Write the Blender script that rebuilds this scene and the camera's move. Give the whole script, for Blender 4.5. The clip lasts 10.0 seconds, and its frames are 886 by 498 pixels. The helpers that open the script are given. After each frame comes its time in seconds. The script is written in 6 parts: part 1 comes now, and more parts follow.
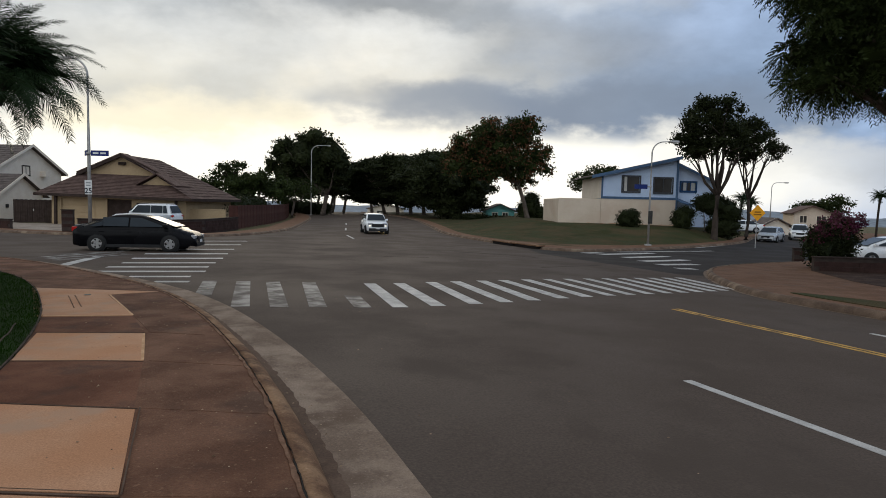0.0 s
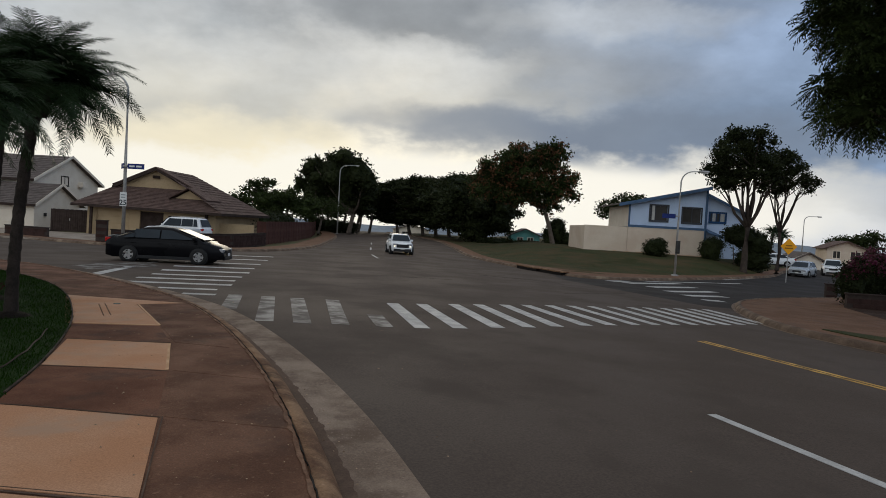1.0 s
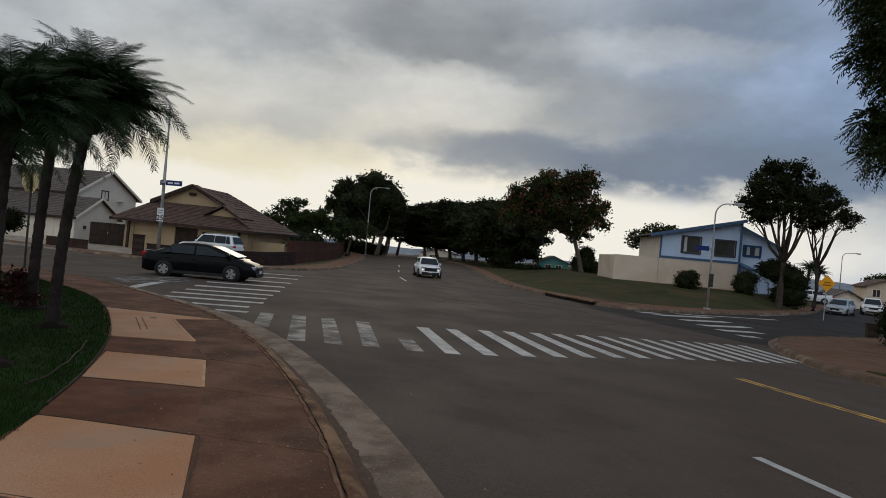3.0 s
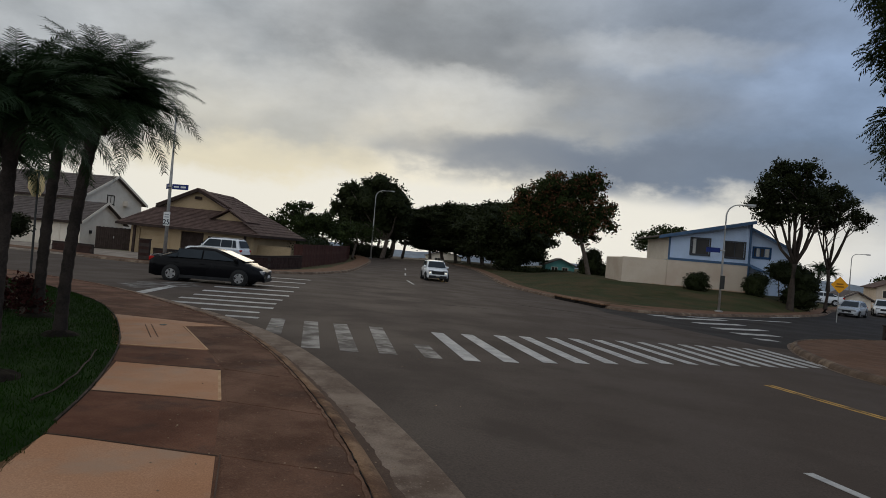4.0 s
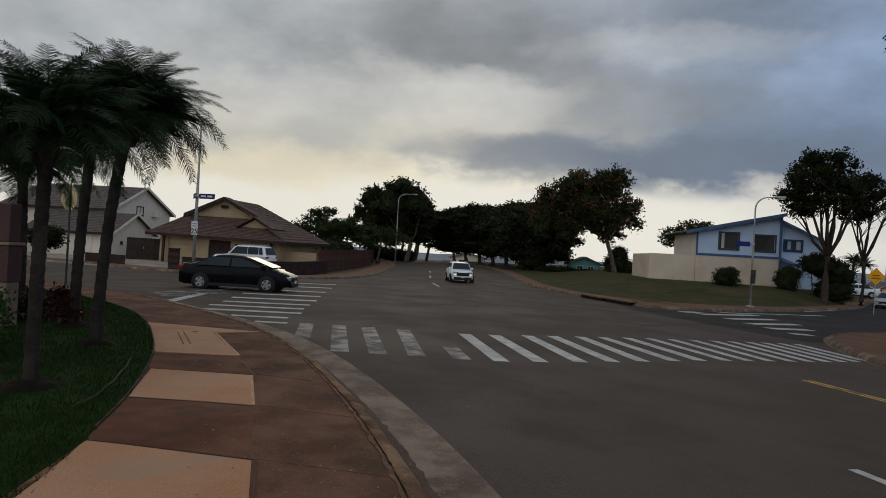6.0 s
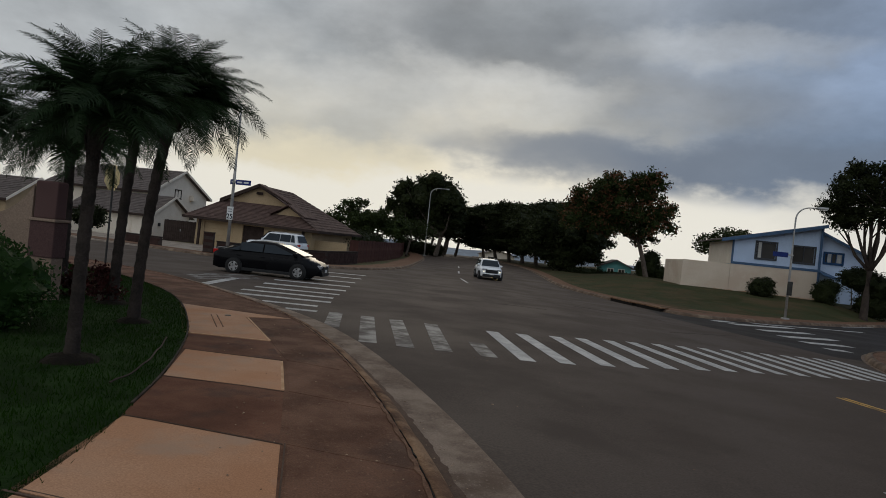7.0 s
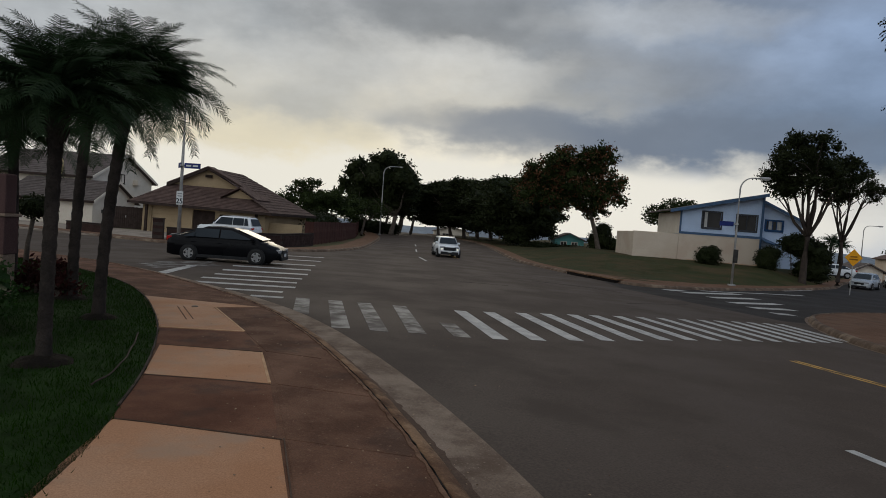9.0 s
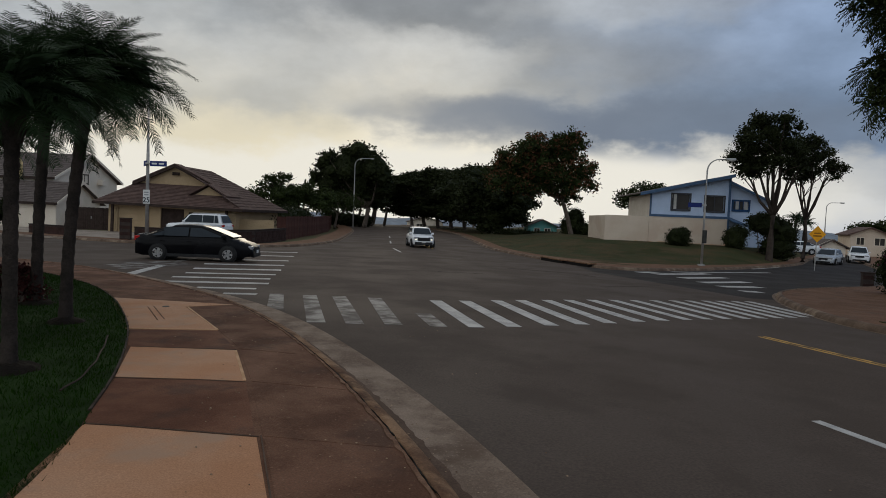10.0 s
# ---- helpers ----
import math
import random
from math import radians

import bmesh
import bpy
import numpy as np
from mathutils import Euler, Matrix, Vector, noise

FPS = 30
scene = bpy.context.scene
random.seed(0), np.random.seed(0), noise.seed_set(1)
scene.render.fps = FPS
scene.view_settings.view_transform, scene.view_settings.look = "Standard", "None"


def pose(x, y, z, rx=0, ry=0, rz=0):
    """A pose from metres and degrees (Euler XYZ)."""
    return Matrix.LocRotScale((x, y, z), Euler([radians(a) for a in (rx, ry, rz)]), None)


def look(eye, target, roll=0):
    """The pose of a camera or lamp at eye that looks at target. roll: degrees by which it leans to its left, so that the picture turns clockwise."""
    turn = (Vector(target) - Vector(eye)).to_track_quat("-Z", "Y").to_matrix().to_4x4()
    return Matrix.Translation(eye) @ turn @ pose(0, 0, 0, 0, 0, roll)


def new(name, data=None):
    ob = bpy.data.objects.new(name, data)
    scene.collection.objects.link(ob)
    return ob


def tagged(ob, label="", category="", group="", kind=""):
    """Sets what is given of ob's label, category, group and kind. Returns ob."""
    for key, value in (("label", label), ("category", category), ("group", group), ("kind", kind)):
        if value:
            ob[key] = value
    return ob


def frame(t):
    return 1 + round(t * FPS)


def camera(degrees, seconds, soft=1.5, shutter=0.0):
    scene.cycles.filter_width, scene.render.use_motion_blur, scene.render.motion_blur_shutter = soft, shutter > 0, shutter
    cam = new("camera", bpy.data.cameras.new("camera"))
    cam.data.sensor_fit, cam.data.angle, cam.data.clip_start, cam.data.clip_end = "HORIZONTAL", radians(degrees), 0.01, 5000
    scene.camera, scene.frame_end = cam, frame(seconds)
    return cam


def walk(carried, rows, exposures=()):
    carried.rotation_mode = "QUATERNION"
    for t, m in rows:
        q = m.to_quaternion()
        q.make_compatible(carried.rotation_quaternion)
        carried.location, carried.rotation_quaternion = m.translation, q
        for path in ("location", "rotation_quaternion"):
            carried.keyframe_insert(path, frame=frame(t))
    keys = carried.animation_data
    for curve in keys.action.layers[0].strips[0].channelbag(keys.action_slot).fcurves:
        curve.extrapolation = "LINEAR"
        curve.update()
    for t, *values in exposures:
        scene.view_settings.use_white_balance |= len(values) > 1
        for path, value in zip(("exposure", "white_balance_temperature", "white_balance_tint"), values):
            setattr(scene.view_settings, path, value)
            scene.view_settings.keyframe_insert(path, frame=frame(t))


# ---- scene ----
cam = camera(72.0, 10.0, soft=0.9)
walk(cam, [
    (0.0, pose(-0.105, 0.133, 2.470, 85.810, -1.349, -0.120)),
    (0.5, pose(-0.103, 0.143, 2.458, 86.957, -2.458, 2.378)),
    (1.0, pose(-0.107, 0.111, 2.460, 87.832, -3.245, 2.251)),
    (1.5, pose(-0.120, 0.092, 2.454, 88.468, -4.302, 0.475)),
    (2.0, pose(-0.118, 0.065, 2.459, 88.640, -4.929, 0.185)),
    (2.5, pose(-0.128, 0.030, 2.471, 89.577, -5.743, 3.867)),
    (4.0, pose(-0.533, 0.497, 2.453, 90.157, -4.808, 5.177)),
    (4.5, pose(-0.534, 0.466, 2.461, 90.463, -4.615, 4.341)),
    (5.0, pose(-0.543, 0.485, 2.447, 90.418, -3.730, 5.032)),
    (6.5, pose(-0.590, 0.518, 2.433, 89.888, -4.497, 8.999)),
    (7.0, pose(-0.614, 0.498, 2.440, 89.525, -5.965, 10.177)),
    (7.5, pose(-0.683, 0.508, 2.453, 89.199, -6.217, 8.005)),
    (8.0, pose(-0.800, 0.383, 2.490, 88.474, -4.653, 7.006)),
    (8.5, pose(-0.895, 0.415, 2.508, 87.966, -4.484, 6.976)),
    (9.0, pose(-0.911, 0.433, 2.506, 87.771, -4.277, 5.786)),
    (9.5, pose(-0.910, 0.460, 2.487, 87.570, -3.388, 4.593)),
    (10.0, pose(-0.887, 0.432, 2.506, 86.988, -2.384, 3.311)),
], exposures=[(0.0, 0.24), (0.5, 0.06), (1.0, -0.03), (2.5, -0.14), (4.5, -0.27), (7.0, -0.31), (10.0, -0.26)])

# ---- sky and light ----
GLOW = Vector((-0.16, 0.98, 0.11)).normalized()
world = bpy.data.worlds.new("overcast_evening")
scene.world = world
world.use_nodes = True


class Nodes:
    """Short calls for building a node tree."""

    def __init__(self, tree):
        self.tree = tree
        tree.nodes.clear()

    def put(self, kind, values=(), **settings):
        n = self.tree.nodes.new(kind)
        for k, v in settings.items():
            if k == "operation":
                n.operation = v
            elif k == "data_type":
                n.data_type = v
            elif k == "blend_type":
                n.blend_type = v
            elif k == "noise_dimensions":
                n.noise_dimensions = v
            elif k == "sky_type":
                n.sky_type = v
            elif k == "feature":
                n.feature = v
        for k, v in dict(values).items():
            if isinstance(v, bpy.types.NodeSocket):
                self.tree.links.new(v, n.inputs[k])
            else:
                n.inputs[k].default_value = v
        return n

    def math(self, op, a, b=0.0, c=0.0):
        return self.put("ShaderNodeMath", {0: a, 1: b, 2: c}, operation=op).outputs[0]

    def mix(self, f, a, b, blend="MIX"):
        n = self.put("ShaderNodeMix", data_type="RGBA", blend_type=blend)
        for i, v in ((0, f), (6, a), (7, b)):
            if isinstance(v, bpy.types.NodeSocket):
                self.tree.links.new(v, n.inputs[i])
            else:
                n.inputs[i].default_value = v if i == 0 else (*v, 1.0)
        return n.outputs[2]

    def smooth(self, v, lo, hi):
        n = self.put("ShaderNodeMapRange", {0: v, 1: lo, 2: hi, 3: 0.0, 4: 1.0})
        n.interpolation_type = "SMOOTHSTEP"
        return n.outputs[0]

    def noise(self, vec, scale, detail=3.0, rough=0.5):
        return self.put("ShaderNodeTexNoise", {"Vector": vec, "Scale": scale, "Detail": detail, "Roughness": rough}).outputs[0]


def build_sky():
    k = Nodes(world.node_tree)
    d = k.put("ShaderNodeTexCoord").outputs["Generated"]
    xyz = k.put("ShaderNodeSeparateXYZ", {0: d})
    x, y, z = xyz.outputs
    flat = k.put("ShaderNodeCombineXYZ", {0: x, 1: y, 2: k.math("MULTIPLY", z, 1.9)}).outputs[0]
    big = k.noise(flat, 2.3, 3.0, 0.5)
    fine = k.noise(flat, 6.5, 6.0, 0.56)
    cloud = k.math("ADD", k.math("MULTIPLY", big, 0.70), k.math("MULTIPLY", fine, 0.30))
    thick = k.math("MULTIPLY", k.smooth(cloud, 0.40, 0.60), 0.8)
    depth = k.math("MAXIMUM", y, 0.15)
    u = k.math("ADD", k.math("DIVIDE", x, depth), k.math("MULTIPLY", k.math("SUBTRACT", k.noise(flat, 4.2, 4.0, 0.5), 0.5), 0.36))
    v = k.math("ADD", k.math("DIVIDE", z, depth), k.math("MULTIPLY", k.math("SUBTRACT", fine, 0.5), 0.13))
    ahead = k.smooth(y, 0.2, 0.5)

    def cloud_at(cu, cv, su, sv, strength):
        """How much of one ragged cloud lies in a direction."""
        a, b = k.math("DIVIDE", k.math("SUBTRACT", u, cu), su), k.math("DIVIDE", k.math("SUBTRACT", v, cv), sv)
        r = k.math("ADD", k.math("MULTIPLY", a, a), k.math("MULTIPLY", b, b))
        return k.math("MULTIPLY", k.math("MULTIPLY", k.smooth(r, 2.2, 0.0), ahead), strength)

    sky = k.put("ShaderNodeTexSky", sky_type="NISHITA")
    sky.sun_disc, sky.sun_elevation, sky.sun_rotation = False, radians(7), radians(-9)
    blue = k.mix(1.0, sky.outputs[0], (0.06, 0.06, 0.06), "MULTIPLY")
    east = k.math("MULTIPLY", k.smooth(x, -0.15, 0.55), k.math("ADD", 0.35, k.math("MULTIPLY", k.smooth(y, -0.1, 0.35), 0.65)))
    thin = k.mix(east, (0.59, 0.62, 0.645), (0.335, 0.46, 0.69))
    thin = k.mix(0.9, blue, thin)
    dark = k.mix(east, (0.38, 0.412, 0.440), (0.20, 0.275, 0.400))
    body = k.mix(thick, thin, dark)
    grey = k.mix(east, (0.245, 0.262, 0.280), (0.170, 0.205, 0.265))
    for c in ((-0.08, 0.325, 0.17, 0.075, 0.70), (-0.26, 0.375, 0.14, 0.05, 0.40), (0.20, 0.250, 0.20, 0.045, 0.50), (0.36, 0.40, 0.22, 0.06, 0.35), (-0.62, 0.16, 0.16, 0.03, 0.30)):
        body = k.mix(cloud_at(*c), body, grey)
    for c in ((-0.06, 0.262, 0.13, 0.035, 0.60), (0.20, 0.345, 0.16, 0.03, 0.30), (-0.31, 0.250, 0.26, 0.05, 0.40)):
        body = k.mix(cloud_at(*c), body, (0.74, 0.75, 0.74))
    lift = k.math("ADD", z, k.math("MULTIPLY", k.math("SUBTRACT", fine, 0.5), 0.20))
    shift = k.math("ADD", x, k.math("MULTIPLY", k.math("SUBTRACT", cloud, 0.5), 0.9))
    bank = k.math("MULTIPLY", k.math("MULTIPLY", k.smooth(lift, 0.075, 0.125), k.smooth(lift, 0.26, 0.15)), k.smooth(shift, -0.02, 0.10))
    body = k.mix(k.math("MULTIPLY", bank, 0.75), body, (0.172, 0.232, 0.325))
    wisp = k.math("ADD", 0.70, k.math("MULTIPLY", k.noise(flat, 8.5, 6.0, 0.62), 0.60))
    body = k.mix(1.0, body, k.put("ShaderNodeCombineColor", {0: wisp, 1: wisp, 2: wisp}).outputs[0], "MULTIPLY")
    near = k.put("ShaderNodeVectorMath", {0: d, 1: GLOW}, operation="DOT_PRODUCT").outputs[1]
    low = k.smooth(z, 0.34, 0.02)
    veil = k.math("MULTIPLY", k.math("MULTIPLY", k.smooth(near, 0.85, 0.995), low), k.math("SUBTRACT", 1.1, k.math("MULTIPLY", thick, 0.75)))
    veil = k.math("MULTIPLY", veil, k.math("SUBTRACT", 1.0, k.math("MULTIPLY", bank, 0.85)))
    body = k.mix(k.math("MINIMUM", veil, 1.0), body, (1.02, 0.94, 0.73))
    for c, tint in (((-0.08, 0.100, 0.15, 0.055, 0.85), (1.06, 1.0, 0.85)), ((0.22, 0.045, 0.34, 0.050, 0.85), (0.99, 0.955, 0.87)), ((-0.42, 0.095, 0.26, 0.06, 0.65), (0.97, 0.87, 0.63))):
        body = k.mix(cloud_at(*c), body, tint)
    for c in ((0.05, 0.160, 0.20, 0.042, 0.85), (0.34, 0.150, 0.26, 0.045, 0.60), (0.62, 0.085, 0.20, 0.03, 0.45)):
        body = k.mix(cloud_at(*c), body, (0.205, 0.245, 0.310))
    edge = k.math("ADD", k.math("MULTIPLY", fine, 0.16), 0.03)
    ring = k.math("MULTIPLY", k.smooth(k.math("DIVIDE", z, edge), 1.15, 0.75), k.smooth(near, 0.58, 0.92))
    body = k.mix(k.math("MULTIPLY", ring, 0.9), body, (1.0, 0.965, 0.86))
    open_sky = k.math("ADD", 1.0, k.math("MULTIPLY", k.smooth(y, 0.1, -0.5), 0.85))
    body = k.mix(1.0, body, k.put("ShaderNodeCombineColor", {0: open_sky, 1: open_sky, 2: open_sky}).outputs[0], "MULTIPLY")
    k.put("ShaderNodeOutputWorld", {0: k.put("ShaderNodeBackground", {0: body, 1: 1.0}).outputs[0]})


build_sky()
sun = new("sun", bpy.data.lights.new("sun", "SUN"))
sun.data.energy, sun.data.angle, sun.data.color = 0.5, radians(25), (1.0, 0.86, 0.66)
sun.matrix_world = look(tuple(Vector((-0.16, 0.98, 0.20)) * 100), (0, 0, 0))


# ---- materials ----
def material(name, base, other=None, scale=2.0, fine=40.0, rough=0.8, bump=0.3, depth=0.01, metal=0.0, stain=None, stain_scale=0.5, spread=(0.35, 0.65), per_object=0.0, spec=0.10, mapped="Object", newer=None, fleck=None):
    """A surface with variation at two scales, grain in relief, and stains of their own colour."""
    m = bpy.data.materials.new(name)
    m.use_nodes = True
    k = Nodes(m.node_tree)
    vec = k.put("ShaderNodeTexCoord").outputs[mapped]
    a = k.smooth(k.noise(vec, scale, 4.0, 0.6), *spread)
    colour = k.mix(a, base, other or tuple(c * 0.75 for c in base))
    grain = k.noise(vec, fine, 3.0, 0.65)
    colour = k.mix(0.55, colour, k.put("ShaderNodeCombineColor", {0: grain, 1: grain, 2: grain}).outputs[0], "OVERLAY")
    if stain:
        s = k.smooth(k.noise(vec, stain_scale, 5.0, 0.62), 0.50, 0.66)
        colour = k.mix(k.math("MULTIPLY", s, 0.8), colour, stain)
    if fleck:
        c, size, share = fleck
        d = k.smooth(k.noise(vec, size * 1.8, 4.0, 0.65), 0.66 - share, 0.80 - share)
        colour = k.mix(k.math("MULTIPLY", d, 0.5), colour, c)
    if newer:
        # the resurfaced side street, past a straight seam
        x, y, z = k.put("ShaderNodeSeparateXYZ", {0: vec}).outputs
        seam = k.math("ADD", k.math("MULTIPLY", x, 0.94), k.math("MULTIPLY", y, 0.342))
        side = k.math("MULTIPLY", k.math("MULTIPLY", k.smooth(seam, 15.42, 15.50), k.smooth(y, 21.5, 22.0)), k.smooth(x, 4.8, 5.2))
        colour = k.mix(side, colour, newer)
    if per_object:
        r = k.put("ShaderNodeObjectInfo").outputs["Random"]
        v = k.math("ADD", 1.0 - per_object / 2, k.math("MULTIPLY", r, per_object))
        colour = k.mix(1.0, colour, k.put("ShaderNodeCombineColor", {0: v, 1: v, 2: v}).outputs[0], "MULTIPLY")
    p = k.put("ShaderNodeBsdfPrincipled", {"Base Color": colour, "Metallic": metal, "Specular IOR Level": spec, "Roughness": k.math("ADD", rough - 0.1, k.math("MULTIPLY", a, 0.2))})
    if bump:
        b = k.put("ShaderNodeBump", {"Strength": bump, "Distance": depth, "Height": grain})
        k.tree.links.new(b.outputs[0], p.inputs["Normal"])
    k.put("ShaderNodeOutputMaterial", {0: p.outputs[0]})
    return m


def leaf_material(name, base, other, gloss=0.45, through_light=0.25, spec=0.07):
    """Leaves: varied from one to the next, a little light through the blade."""
    m = bpy.data.materials.new(name)
    m.use_nodes = True
    k = Nodes(m.node_tree)
    r = k.put("ShaderNodeNewGeometry").outputs["Random Per Island"]
    vec = k.put("ShaderNodeTexCoord").outputs["Object"]
    colour = k.mix(r, base, other)
    colour = k.mix(k.smooth(k.noise(vec, 0.7, 3.0), 0.35, 0.65), colour, tuple(c * 0.6 for c in base))
    p = k.put("ShaderNodeBsdfPrincipled", {"Base Color": colour, "Roughness": gloss, "Specular IOR Level": spec})
    t = k.put("ShaderNodeBsdfTranslucent", {"Color": colour})
    mixed = k.put("ShaderNodeMixShader", {0: through_light, 1: p.outputs[0], 2: t.outputs[0]})
    k.put("ShaderNodeOutputMaterial", {0: mixed.outputs[0]})
    return m


def glow_material(name, colour, strength):
    m = bpy.data.materials.new(name)
    m.use_nodes = True
    k = Nodes(m.node_tree)
    k.put("ShaderNodeOutputMaterial", {0: k.put("ShaderNodeEmission", {0: (*colour, 1.0), 1: strength}).outputs[0]})
    return m


def glass_material(name, tint=(0.02, 0.025, 0.03)):
    m = bpy.data.materials.new(name)
    m.use_nodes = True
    k = Nodes(m.node_tree)
    vec = k.put("ShaderNodeTexCoord").outputs["Object"]
    p = k.put("ShaderNodeBsdfPrincipled", {"Base Color": k.mix(k.noise(vec, 1.5), tint, tuple(c * 1.8 for c in tint)), "Roughness": 0.12, "Specular IOR Level": 0.08})
    k.put("ShaderNodeOutputMaterial", {0: p.outputs[0]})
    return m


ASPHALT = material("asphalt", (0.075, 0.0565, 0.0455), (0.069, 0.052, 0.042), 0.35, 42, 0.88, 0.6, 0.006, stain=(0.064, 0.0485, 0.039), stain_scale=0.7, spec=0.10, newer=(0.031, 0.026, 0.023), fleck=((0.125, 0.100, 0.085), 34.0, 0.05))
GROUND = material("dry_grass_ground", (0.075, 0.080, 0.035), (0.12, 0.085, 0.05), 0.4, 25, 0.95, 0.6, 0.03)
WALK_DARK = material("stained_concrete", (0.132, 0.054, 0.030), (0.082, 0.034, 0.020), 0.9, 75, 0.85, 1.0, 0.006, stain=(0.062, 0.031, 0.021), stain_scale=1.7, per_object=0.14, fleck=((0.22, 0.125, 0.082), 26.0, 0.04))
WALK_GREY = material("grey_brown_concrete", (0.135, 0.063, 0.037), (0.086, 0.041, 0.025), 1.4, 70, 0.85, 1.0, 0.008, stain=(0.066, 0.034, 0.023), stain_scale=1.1, per_object=0.10, fleck=((0.225, 0.130, 0.086), 15.0, 0.085))
WALK_PALE = material("pale_slab_rim", (0.50, 0.310, 0.175), (0.40, 0.235, 0.130), 3.0, 60, 0.85, 0.4, 0.003)
LITTER = material("pale_chips", (0.34, 0.24, 0.16), (0.10, 0.060, 0.036), 9.0, 60, 0.9, 0.2, 0.002)
SHADED_SOIL = material("shaded_corner_soil", (0.058, 0.033, 0.022), (0.036, 0.021, 0.015), 1.2, 40, 0.95, 0.9, 0.02)
MULCH = material("dark_mulch", (0.020, 0.015, 0.010), (0.012, 0.009, 0.007), 4.0, 40, 0.95, 1.0, 0.03)
WALK_LIGHT = material("new_concrete", (0.41, 0.226, 0.132), (0.37, 0.182, 0.096), 0.6, 90, 0.8, 0.5, 0.004, stain=(0.33, 0.215, 0.145), stain_scale=1.0, per_object=0.08)
GUTTER = material("gutter_concrete", (0.228, 0.168, 0.126), (0.150, 0.106, 0.078), 1.8, 60, 0.85, 1.0, 0.010, stain=(0.100, 0.066, 0.047), stain_scale=1.6, fleck=((0.34, 0.265, 0.205), 18.0, 0.09))
CURB = material("curb_concrete", (0.235, 0.138, 0.078), (0.115, 0.062, 0.038), 3.0, 45, 0.88, 0.9, 0.012, stain=(0.060, 0.034, 0.024), stain_scale=3.6, fleck=((0.36, 0.24, 0.15), 15.0, 0.06))
CURB_FAR = material("dirty_curb_concrete", (0.150, 0.104, 0.074), (0.085, 0.058, 0.043), 1.8, 45, 0.9, 0.8, 0.01, stain=(0.25, 0.185, 0.13), stain_scale=1.4)
DIRT = material("red_dirt_paving", (0.150, 0.080, 0.047), (0.128, 0.069, 0.042), 1.3, 40, 0.9, 0.7, 0.012, stain=(0.112, 0.066, 0.043), stain_scale=1.6, fleck=((0.22, 0.14, 0.09), 16.0, 0.05))
PAINT = material("road_paint", (0.46, 0.44, 0.415), (0.34, 0.325, 0.305), 2.5, 60, 0.7, 0.4, 0.003, stain=(0.30, 0.29, 0.28), stain_scale=3.2)
PAINT_WORN = material("worn_road_paint", (0.25, 0.235, 0.215), (0.090, 0.074, 0.065), 1.8, 60, 0.75, 0.4, 0.003, stain=(0.066, 0.054, 0.047), stain_scale=1.3)
PAINT_YELLOW = material("yellow_road_paint", (0.56, 0.335, 0.090), (0.36, 0.215, 0.070), 1.5, 60, 0.75, 0.4, 0.003, stain=(0.105, 0.074, 0.046), stain_scale=2.2)
GRASS_SOIL = material("lawn_soil", (0.011, 0.032, 0.003), (0.007, 0.018, 0.002), 1.5, 60, 0.95, 0.8, 0.03)
GRASS = leaf_material("grass_blades", (0.018, 0.048, 0.004), (0.008, 0.022, 0.002), 0.85, 0.3, 0.01)
LAWN = material("bank_lawn", (0.035, 0.040, 0.013), (0.074, 0.054, 0.027), 0.35, 22, 0.95, 0.9, 0.05, stain=(0.026, 0.034, 0.010), stain_scale=0.25, fleck=((0.12, 0.085, 0.04), 9.0, 0.05))
BLACK_GAP = material("black_slot", (0.012, 0.010, 0.009), (0.018, 0.015, 0.013), 3.0, 60, 0.9, 0.3, 0.004)
GRIME = material("gutter_grime", (0.066, 0.040, 0.028), (0.112, 0.074, 0.054), 2.2, 60, 0.9, 0.6, 0.004)
WORN_EDGE = material("worn_pavement_edge", (0.175, 0.098, 0.062), (0.100, 0.050, 0.031), 5.0, 60, 0.88, 0.8, 0.005, stain=(0.078, 0.038, 0.025), stain_scale=4.0, fleck=((0.30, 0.19, 0.12), 18.0, 0.07))
BARK = material("bark", (0.12, 0.095, 0.075), (0.07, 0.055, 0.045), 3.0, 30, 0.92, 0.9, 0.02)
LIMB = material("pale_limb_bark", (0.060, 0.046, 0.037), (0.040, 0.031, 0.026), 3.0, 30, 0.92, 0.9, 0.02)
PALM_BARK = material("palm_trunk", (0.045, 0.035, 0.029), (0.026, 0.021, 0.018), 5.0, 45, 0.95, 1.0, 0.02)
LEAF_DARK = leaf_material("dark_leaves", (0.025, 0.031, 0.010), (0.013, 0.018, 0.007), 0.6, 0.12)
LEAF_MID = leaf_material("green_leaves", (0.038, 0.052, 0.014), (0.020, 0.030, 0.010), 0.55, 0.18)
LEAF_RUST = leaf_material("rusty_blossom", (0.185, 0.082, 0.042), (0.090, 0.058, 0.028), 0.6)
LEAF_PALM = leaf_material("palm_leaflets", (0.034, 0.060, 0.024), (0.018, 0.034, 0.014), 0.45, 0.25)
LEAF_RED = leaf_material("red_ti_leaves", (0.055, 0.015, 0.013), (0.028, 0.012, 0.010))
LEAF_PINK = leaf_material("bougainvillea", (0.16, 0.030, 0.075), (0.05, 0.045, 0.02))
LEAF_HEDGE = leaf_material("hedge_leaves", (0.032, 0.070, 0.016), (0.018, 0.040, 0.010))
ROOF_BROWN = material("brown_roof_shingles", (0.115, 0.075, 0.062), (0.080, 0.052, 0.045), 2.5, 20, 0.9, 0.5, 0.02, per_object=0.2)
ROOF_GREY = material("grey_brown_roof", (0.13, 0.105, 0.095), (0.095, 0.078, 0.07), 2.5, 20, 0.9, 0.5, 0.02, per_object=0.2)
